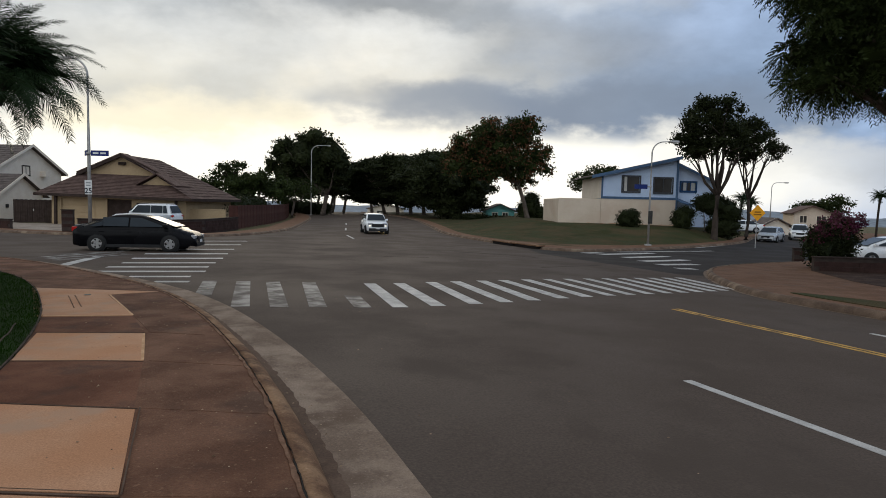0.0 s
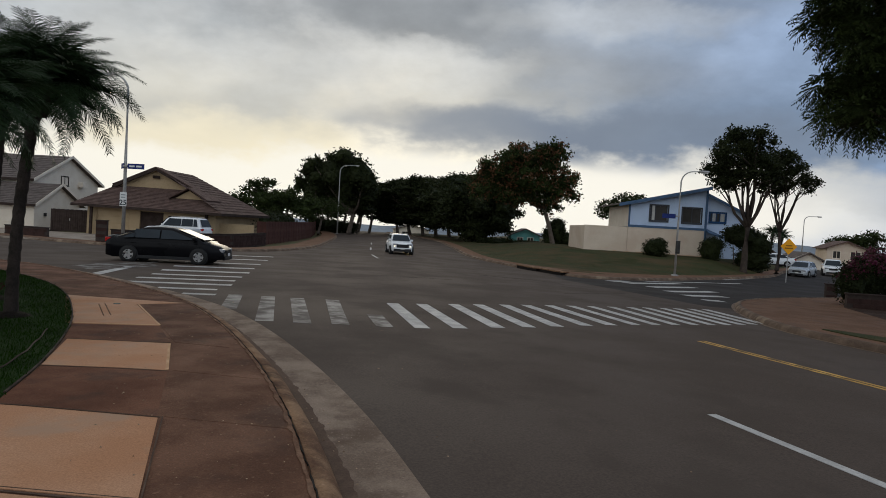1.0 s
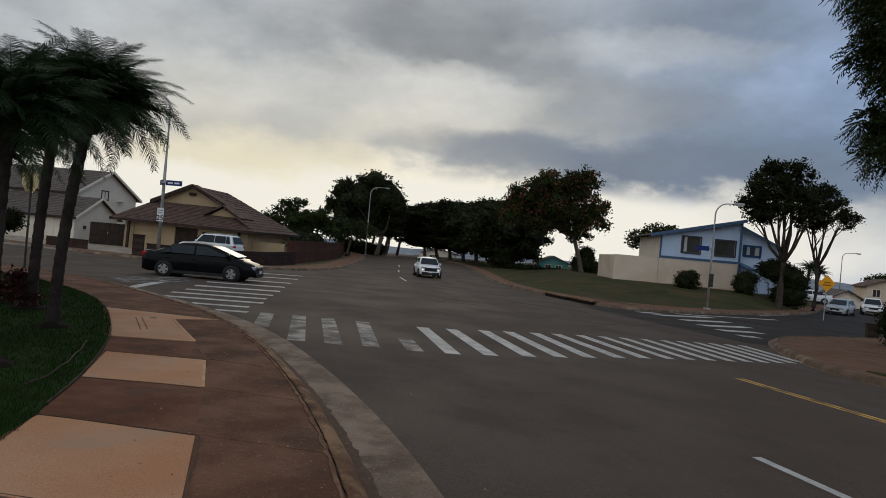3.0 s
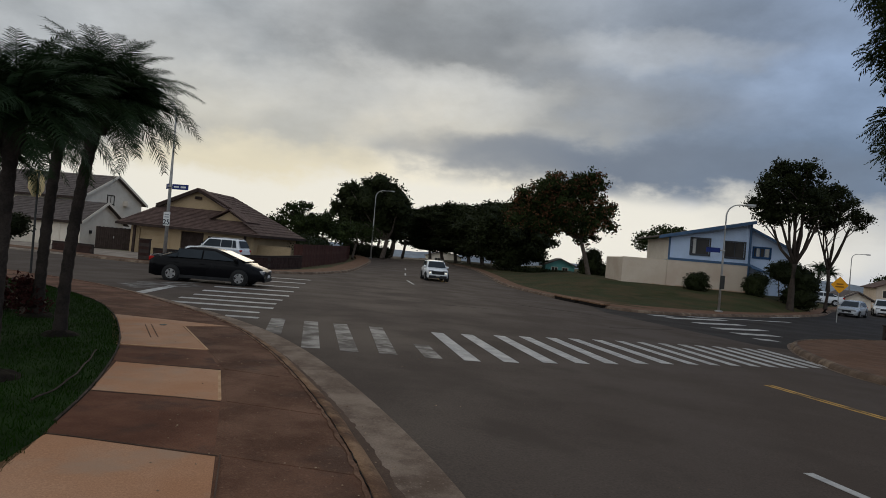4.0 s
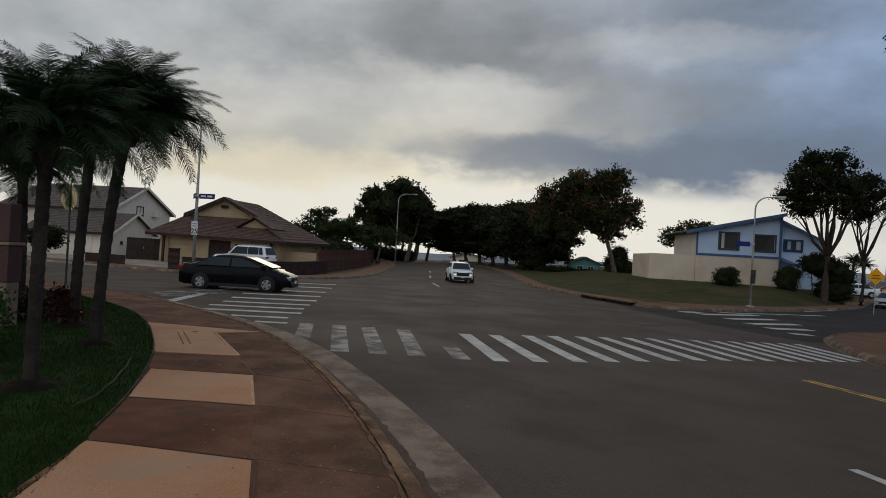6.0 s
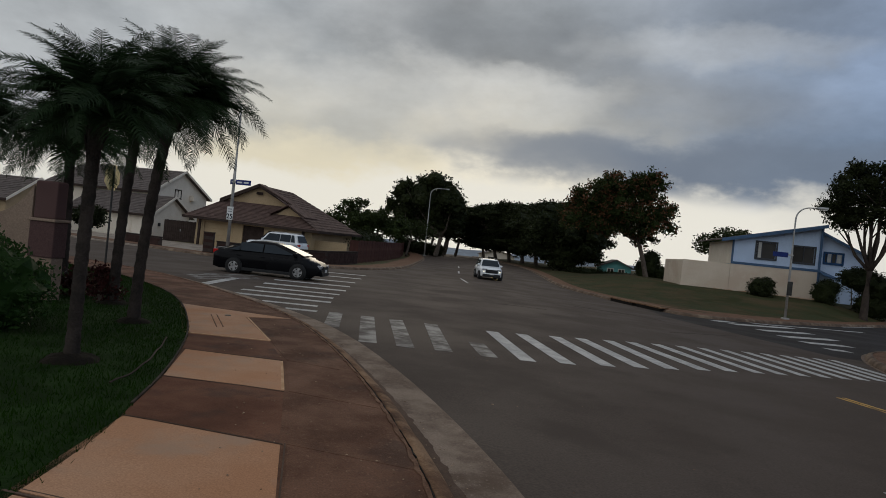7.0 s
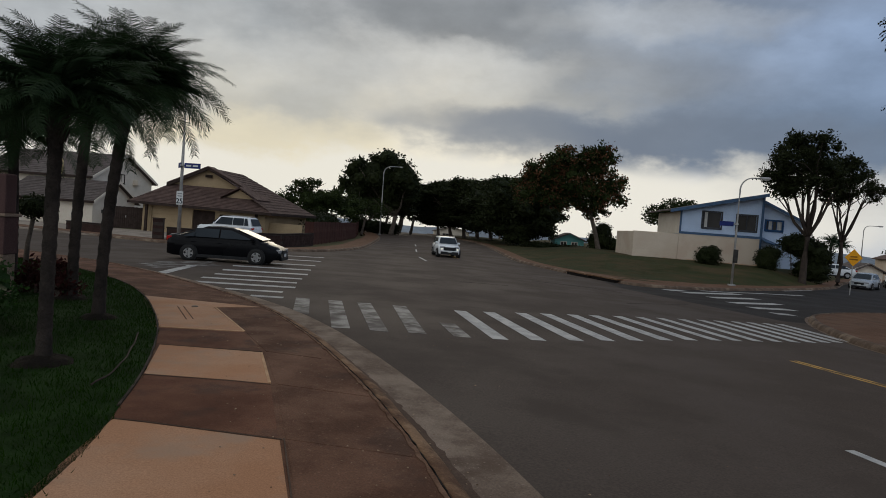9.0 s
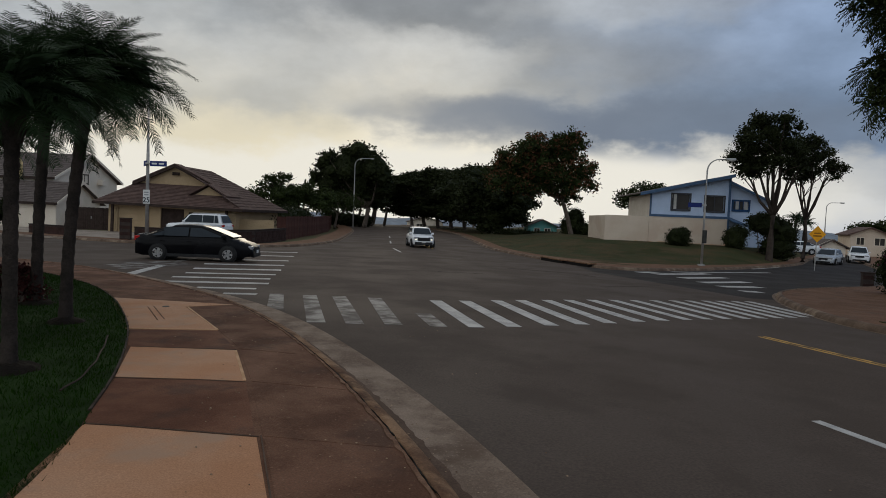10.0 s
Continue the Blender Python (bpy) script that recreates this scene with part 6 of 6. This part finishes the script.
# ---- street furniture ----
def street_lamp(x, y, tall, arm, turn, label, z=None, bend=0.8, radius=0.085):
    z = height(x, y) + 0.12 if z is None else z
    ob = thing("street_lamp", pose(x, y, z, 0, 0, turn), label, "street lamp", "street lamps")
    part("base_plate", boxed(-0.2, 0.2, -0.2, 0.2, 0.0, 0.12, bevel=0.02), STEEL, ob)
    bm = bmesh.new()
    pts = [(0, 0, 0), (0, 0, tall * 0.5), (0, 0, tall - bend)]
    rad = [radius, radius * 0.82, radius * 0.62]
    for i in range(1, 9):
        a = i / 8 * math.pi / 2 * 0.92
        pts.append((bend * (1 - math.cos(a)) * min(1, arm / bend), 0, tall - bend + bend * math.sin(a)))
        rad.append(radius * (0.62 - 0.02 * i))
    pts.append((arm, 0, tall + 0.03))
    rad.append(radius * 0.42)
    tube(bm, pts, rad, 10)
    part("pole", bm, STEEL, ob, smooth=True)
    bm = bmesh.new()
    box(bm, arm - 0.1, arm + 0.55, -0.13, 0.13, tall - 0.05, tall + 0.10, bevel=0.04)
    head = part("lamp_head", bm, STEEL, ob)
    part("lens", boxed(arm + 0.08, arm + 0.48, -0.1, 0.1, tall - 0.09, tall - 0.05, bevel=0.015), SIGN_WHITE, head)
    return ob


street_lamp(-20.95, 36.4, 10.2, 0.95, 180, "tall galvanised lamp post at the corner, unlit", bend=1.0, radius=0.11)
street_lamp(14.62, 43.4, 7.35, 1.3, 0, "slim galvanised lamp post on the grass bank, unlit")
street_lamp(-21.6, 100.8, 11.4, 2.6, 0, "distant galvanised lamp post beside the fence, unlit", bend=1.2, radius=0.13)
street_lamp(51.0, 95.0, 7.6, 2.0, 0, "distant lamp post down the side street, unlit", radius=0.1)


def street_name_sign(x, y, z, label, width=0.62, second=True):
    """Two name plates at right angles on a pole; their lettering shows as bars."""
    ob = thing("street_sign", pose(x, y, z), label, "street sign")
    part("bracket", boxed(-0.13, 0.13, -0.13, 0.13, -0.05, 0.05, bevel=0.01), STEEL, ob)
    plates = [(pose(0.13, -0.06, 0, 0, 0, -4), 0.0, width * 1.5)]
    if second:
        plates.append((pose(-0.13, 0.0, 0.02, 0, 0, 130), 0.0, width))
    for m, x0, w in plates:
        p = part("name_plate", boxed(x0, x0 + w, -0.012, 0.012, -0.16, 0.16, bevel=0.008), SIGN_BLUE, ob, "dark blue plate with white lettering bars")
        p.matrix_basis = m
        for i in range(2):
            part("bar", boxed(x0 + 0.12 + i * w * 0.42, x0 + 0.08 + (i + 0.85) * w * 0.42, -0.018, -0.012, -0.05, 0.05), SIGN_WHITE, p)
    return ob


street_name_sign(-20.85, 36.28, 4.98, "two dark blue street name plates on the lamp post", 0.72)
street_name_sign(14.52, 43.3, 4.05, "dark blue street name plate on the lamp post", 0.6, False).matrix_basis = pose(14.52, 43.3, 4.05, 0, 0, 180)


def notice(x, y, z):
    ob = thing("speed_limit_sign", pose(x, y, z), "white upright speed limit sign reading 25 on the lamp post", "road sign")
    part("plate", boxed(-0.21, 0.21, -0.02, 0.0, -0.42, 0.42, bevel=0.01), SIGN_WHITE, ob)
    for a in (0.08, 0.23):
        part("marking", boxed(-0.14, 0.14, -0.024, -0.02, a, a + 0.07), SIGN_GREY, ob, "grey lettering bar")
    text = bpy.data.curves.new("number", "FONT")
    text.body, text.size, text.extrude, text.align_x, text.offset = "25", 0.44, 0.002, "CENTER", 0.008
    carrier = bpy.data.objects.new("number", text)
    me = bpy.data.meshes.new_from_object(carrier)
    bpy.data.objects.remove(carrier)
    me.transform(pose(0, -0.024, -0.34, 90))
    me.materials.clear()
    me.materials.append(SIGN_INK)
    shared("number", me, ob)


notice(-20.93, 36.26, 2.98)
box_ob = thing("utility_box", pose(14.62, 43.22, 1.9), "small dark box strapped to the lamp post", "utility box")
part("case", boxed(-0.14, 0.14, -0.16, 0.0, -0.45, 0.45, bevel=0.04), DARK_STEEL, box_ob)
part("strap", boxed(-0.12, 0.12, 0.0, 0.10, -0.2, -0.14), STEEL, box_ob)


def warning_sign(x, y, z):
    ob = thing("warning_sign", pose(x, y, height(x, y)), "orange-yellow diamond warning sign on a thin steel post", "road sign")
    bm = bmesh.new()
    tube(bm, [(0, 0, 0), (0, 0, z + 0.6)], [0.035, 0.035], 8)
    part("post", bm, STEEL, ob)
    bm = bmesh.new()
    box(bm, -0.44, 0.44, -0.012, 0.012, -0.44, 0.44, bevel=0.008)
    p = part("plate", bm, SIGN_YELLOW, ob)
    p.matrix_basis = pose(0, -0.06, z, 0, 45, 0)
    for i, w in enumerate((0.24, 0.30)):
        b = part("marking", boxed(-w, w, -0.02, -0.013, 0.02 - i * 0.2, 0.12 - i * 0.2), SIGN_BLACK, ob, "unreadable lettering")
        b.matrix_basis = pose(0, -0.06, z)


warning_sign(24.45, 47.6, 2.75)


def stop_sign(x, y):
    """An octagonal sign that faces down the side street; its bare metal back turns to the crossing."""
    ob = thing("stop_sign", pose(x, y, height(x, y) + 0.13, 0, 0, 8), "octagonal stop sign with a bare metal back on a steel post", "road sign")
    bm = bmesh.new()
    tube(bm, [(0, 0, -0.1), (0.0, 0, 1.8), (0, 0, 3.36)], [0.036, 0.034, 0.034], 8)
    part("post", bm, DARK_STEEL, ob)
    def plate_at(r, x0, x1):
        bm = bmesh.new()
        a = [(r * math.cos(math.radians(22.5 + 45 * i)), r * math.sin(math.radians(22.5 + 45 * i))) for i in range(8)]
        u, v = [bm.verts.new((x0, p, q + 2.95)) for p, q in a], [bm.verts.new((x1, p, q + 2.95)) for p, q in a]
        bm.faces.new(u[::-1])
        bm.faces.new(v)
        for i in range(8):
            bm.faces.new((u[i], u[(i + 1) % 8], v[(i + 1) % 8], v[i]))
        return bm
    back = part("plate", plate_at(0.475, -0.046, -0.042), BARE_METAL, ob, "bare metal back of the plate")
    part("face", plate_at(0.47, -0.052, -0.048), SIGN_RED, back, "red face turned down the side street")
    for z in (2.7, 3.2):
        part("bolt", boxed(-0.05, 0.045, -0.015, 0.015, z - 0.015, z + 0.015, bevel=0.004), STEEL, ob)


stop_sign(-15.62, 19.1)


# ---- cars ----
def loft(bm, sections, close_ends=True):
    rings = [[bm.verts.new(p) for p in s] for s in sections]
    for a, b in zip(rings, rings[1:]):
        for i in range(len(a) - 1):
            bm.faces.new((a[i], a[i + 1], b[i + 1], b[i]))
    if close_ends:
        bm.faces.new(rings[0])
        bm.faces.new(rings[-1][::-1])
    bmesh.ops.recalc_face_normals(bm, faces=bm.faces)


def wheel_parts(car, x, y, r, side):
    w = new("wheel")
    w.parent = car
    w.matrix_basis = pose(x, y, r, 90, 0, 0)
    bm = bmesh.new()
    prof = [(r * 0.62, -0.10), (r * 0.92, -0.11), (r, -0.07), (r, 0.07), (r * 0.92, 0.11), (r * 0.62, 0.10)]
    n = 28
    rings = [[bm.verts.new((a * math.cos(t), a * math.sin(t), z)) for a, z in prof] for t in (2 * math.pi * i / n for i in range(n))]
    for i in range(n):
        for j in range(len(prof) - 1):
            bm.faces.new((rings[i][j], rings[i][j + 1], rings[(i + 1) % n][j + 1], rings[(i + 1) % n][j]))
    bmesh.ops.recalc_face_normals(bm, faces=bm.faces)
    part("tyre", bm, RUBBER, w, smooth=True)
    bm = bmesh.new()
    s = side * 0.07
    tube(bm, [(0, 0, -0.06), (0, 0, 0.06)], [r * 0.10, r * 0.10], 10)
    for k in range(5):
        a = 2 * math.pi * k / 5
        box(bm, 0.03, r * 0.62, -0.05, 0.05, s - 0.02, s + 0.03, m=pose(0, 0, 0, 0, 0, math.degrees(a)))
    for i in range(n):
        t0, t1 = 2 * math.pi * i / n, 2 * math.pi * (i + 1) / n
        q = [bm.verts.new((r * f * math.cos(t), r * f * math.sin(t), s * 1.3)) for f, t in ((0.55, t0), (0.64, t0), (0.64, t1), (0.55, t1))]
        bm.faces.new(q)
    part("rim", bm, RIM, w)
    bm = bmesh.new()
    tube(bm, [(0, 0, -0.05), (0, 0, 0.05)], [r * 0.6, r * 0.6], 20)
    part("brake_disc", bm, PLASTIC, w)


def car(m, paint, label, L, W, H, belt, hood, nose, cabin, r, base, clear=0.2, tail=None, lit=False, rack=False):
    """A car pointing along +x. cabin: x of windscreen foot and top, rear top and foot."""
    c = thing("car", m, label, "car")
    w = W / 2
    xf, xr = L / 2, -L / 2
    f0, f1, b1, b0 = cabin
    tail = tail if tail is not None else belt
    tops = [(xr, tail - 0.16, 0.80), (xr + 0.06, tail - 0.03, 0.90), (xr + 0.3, tail, 0.96), (b0, belt, 0.99), (0.0, belt, 1.0), (f0 - 0.15, belt - 0.02, 1.0), (f0 + 0.25, hood, 0.99), (xf - 0.55, hood - 0.07, 0.96), (xf - 0.2, nose, 0.90), (xf - 0.05, nose - 0.12, 0.80), (xf, nose - 0.26, 0.70)]
    secs = []
    for x, zt, k in tops:
        ww, zb = w * k, clear + (0.05 if abs(x) > L / 2 - 0.3 else 0)
        half = [(0.0, zt + 0.03), (ww * 0.55, zt + 0.02), (ww * 0.84, zt - 0.015), (ww * 0.95, zt - 0.09), (ww, zt - 0.24 * (zt - zb)), (ww * 0.985, (zt + zb) / 2), (ww * 0.99, zb + 0.12), (ww * 0.93, zb)]
        secs.append([(x, -a, z) for a, z in half[::-1]] + [(x, a, z) for a, z in half[1:]])
    bm = bmesh.new()
    loft(bm, secs)
    bm.faces.ensure_lookup_table()
    body = part("body", bm, paint, c, smooth=True)
    # cabin
    bm = bmesh.new()
    secs = []
    for x, z, k in ((f0 + 0.12, belt - 0.06, 0.90), (f0 - 0.1, belt + 0.10, 0.89), (f1 + 0.12, H - 0.10, 0.76), (f1 - 0.12, H - 0.025, 0.74), ((f1 + b1) / 2, H, 0.74), (b1 + 0.12, H - 0.03, 0.73), (b1 - 0.03, H - 0.10, 0.74), (b0 + 0.05, belt + 0.06, 0.86), (b0 - 0.1, belt - 0.06, 0.88)):
        kk = w * k
        secs.append([(x, -w * 0.93, belt - 0.1), (x, -kk, max(z - 0.06, belt - 0.08)), (x, -kk * 0.93, z - 0.012), (x, -kk * 0.5, z + 0.012), (x, 0, z + 0.018), (x, kk * 0.5, z + 0.012), (x, kk * 0.93, z - 0.012), (x, kk, max(z - 0.06, belt - 0.08)), (x, w * 0.93, belt - 0.1)])
    loft(bm, secs)
    part("cabin", bm, paint, c, smooth=True)
    # glass
    zt, zb = H - 0.11, belt + 0.05
    yb, yt = w * 0.925, w * 0.80

    def side_pane(xa, xb, s):
        q = [(xa[0], s * yb, zb), (xb[0], s * yb, zb), (xb[1], s * yt, zt), (xa[1], s * yt, zt)]
        return polys([q], 0.012)

    mid = (f1 + b1) / 2 + 0.15
    for s in (-1, 1):
        cuts = [(b0 + 0.22, b1 + 0.10), (mid - 1.02, mid - 0.98), (mid - 0.04, mid - 0.04), (f0 - 0.22, f1 - 0.06)]
        if b0 + 0.3 > mid - 1.02:
            cuts = [(b0 + 0.22, b1 + 0.10), (mid - 0.04, mid - 0.04), (f0 - 0.22, f1 - 0.06)]
        for a, b in zip(cuts, cuts[1:]):
            part("side_window", side_pane((a[0] + 0.03, a[1] + 0.03), (b[0] - 0.03, b[1] - 0.03), s), GLASS, c)
        mir = part("wing_mirror", boxed(f0 - 0.34, f0 - 0.18, s * w * 1.0 - 0.09, s * w * 1.0 + 0.09, belt + 0.02, belt + 0.17, bevel=0.04), paint, c)
        for x in (mid - 0.9, mid + 0.12):
            part("door_handle", boxed(x - 0.22, x - 0.04, s * w * 1.0 - 0.015, s * w * 1.0 + 0.015, belt - 0.17, belt - 0.14, bevel=0.006), paint, c)
        part("sill", boxed(-base / 2 + r, base / 2 - r, s * w * 0.985 - 0.02, s * w * 0.985 + 0.02, clear - 0.02, clear + 0.10, bevel=0.01), PLASTIC, c)
        for x in (-base / 2, base / 2):
            bm = bmesh.new()
            tube(bm, [(x, s * (w - 0.22), r), (x, s * (w + 0.006), r)], [r + 0.045, r + 0.04], 24)
            part("wheel_arch", bm, PLASTIC, c)
            wheel_parts(c, x, s * (w - 0.05), r, -s)
        hl = part("headlight", boxed(xf - 0.32, xf - 0.03, s * w * 0.62 - 0.19, s * w * 0.62 + 0.19, nose - 0.22, nose - 0.07, bevel=0.04), LAMP_GLASS, c)
        if lit:
            part("bulb", boxed(xf - 0.04, xf - 0.015, s * w * 0.64 - 0.08, s * w * 0.64 + 0.08, nose - 0.34, nose - 0.24, bevel=0.02), LAMP_ON, hl)
        part("tail_light", boxed(xr + 0.0, xr + 0.22, s * w * 0.74 - 0.14, s * w * 0.74 + 0.16, tail - 0.26, tail - 0.08, bevel=0.03), RED_LENS, c)
    k = w * 0.74
    part("windscreen", polys([((f0 + 0.08, -w * 0.80, belt + 0.05), (f0 + 0.08, w * 0.80, belt + 0.05), (f1 + 0.16, k * 0.88, H - 0.09), (f1 + 0.16, -k * 0.88, H - 0.09))], 0.02), GLASS, c)
    part("rear_window", polys([((b0 - 0.05, -w * 0.76, belt + 0.08), (b0 - 0.05, w * 0.76, belt + 0.08), (b1 - 0.08, k * 0.84, H - 0.12), (b1 - 0.08, -k * 0.84, H - 0.12))], 0.02), GLASS, c)
    broad = 0.54 if lit else 0.42
    part("grille", boxed(xf - 0.06, xf + 0.02, -w * broad, w * broad, nose - (0.38 if lit else 0.32), nose - 0.12, bevel=0.02), PLASTIC, c)
    part("bumper", boxed(xf - 0.10, xf + 0.03, -w * (0.78 if lit else 0.66), w * (0.78 if lit else 0.66), clear + 0.02, clear + (0.24 if lit else 0.17), bevel=0.03), PLASTIC, c)
    part("bumper", boxed(xr - 0.03, xr + 0.10, -w * 0.72, w * 0.72, clear + 0.04, clear + 0.20, bevel=0.03), PLASTIC if H > 1.5 else paint, c)
    part("number_plate", boxed(xf + 0.015, xf + 0.03, -0.15, 0.15, clear + 0.18, clear + 0.30), SIGN_WHITE, c, "plain plate without lettering")
    if rack:
        for s in (-1, 1):
            bm = bmesh.new()
            tube(bm, [(b1 + 0.15, s * w * 0.66, H - 0.02), (b1 + 0.3, s * w * 0.66, H + 0.05), (f1 - 0.3, s * w * 0.66, H + 0.05), (f1 - 0.12, s * w * 0.66, H - 0.02)], 0.018, 6)
            part("roof_rail", bm, STEEL, c)
    return c


SEDAN = dict(L=4.55, W=1.76, H=1.43, belt=0.93, hood=0.90, nose=0.74, cabin=(1.42, 0.34, -0.92, -1.86), r=0.315, base=2.67, clear=0.19, tail=1.02)
car(pose(-12.15, 24.65, height(-12.15, 24.65), 0, 0, 8), CAR_BLACK, "glossy black sedan crossing the side street at the crosswalk", **SEDAN)
car(pose(-22.75, 47.3, 0.12, 0, 0, 176), CAR_WHITE, "white off-road wagon parked behind the low garden wall", L=4.82, W=1.92, H=1.86, belt=1.14, hood=1.10, nose=1.02, cabin=(1.05, 0.42, -2.0, -2.28), r=0.39, base=2.79, clear=0.3, tail=1.14, rack=True)
car(pose(-5.45, 48.9, height(-5.45, 48.9), 0, 0, -76), CAR_WHITE, "white compact crossover with lit lamps driving down the road", L=4.04, W=1.77, H=1.57, belt=1.0, hood=1.0, nose=0.92, cabin=(1.0, 0.42, -1.55, -1.88), r=0.33, base=2.52, clear=0.22, tail=1.02, lit=True, rack=True)
car(pose(32.6, 60.5, height(32.6, 60.5), 0, 0, -130), CAR_SILVER, "silver hatchback parked at the kerb facing the crossing", L=4.45, W=1.75, H=1.49, belt=0.95, hood=0.90, nose=0.76, cabin=(1.2, 0.3, -1.5, -2.0), r=0.315, base=2.7, clear=0.18, tail=1.05)
car(pose(39.6, 67.6, height(39.6, 67.6), 0, 0, -118), CAR_WHITE, "pale pickup truck parked down the street", L=5.0, W=1.85, H=1.75, belt=1.1, hood=1.08, nose=0.98, cabin=(0.8, 0.2, -0.9, -1.1), r=0.37, base=3.1, clear=0.3, tail=1.05)
car(pose(33.5, 68.5, 0.1, 0, 0, 175), CAR_WHITE, "white car parked in a driveway under the trees", **SEDAN)
car(pose(22.3, 30.4, height(22.3, 30.4) + 0.12, 0, 0, 174), CAR_WHITE, "white car parked beyond the hedge", **SEDAN)
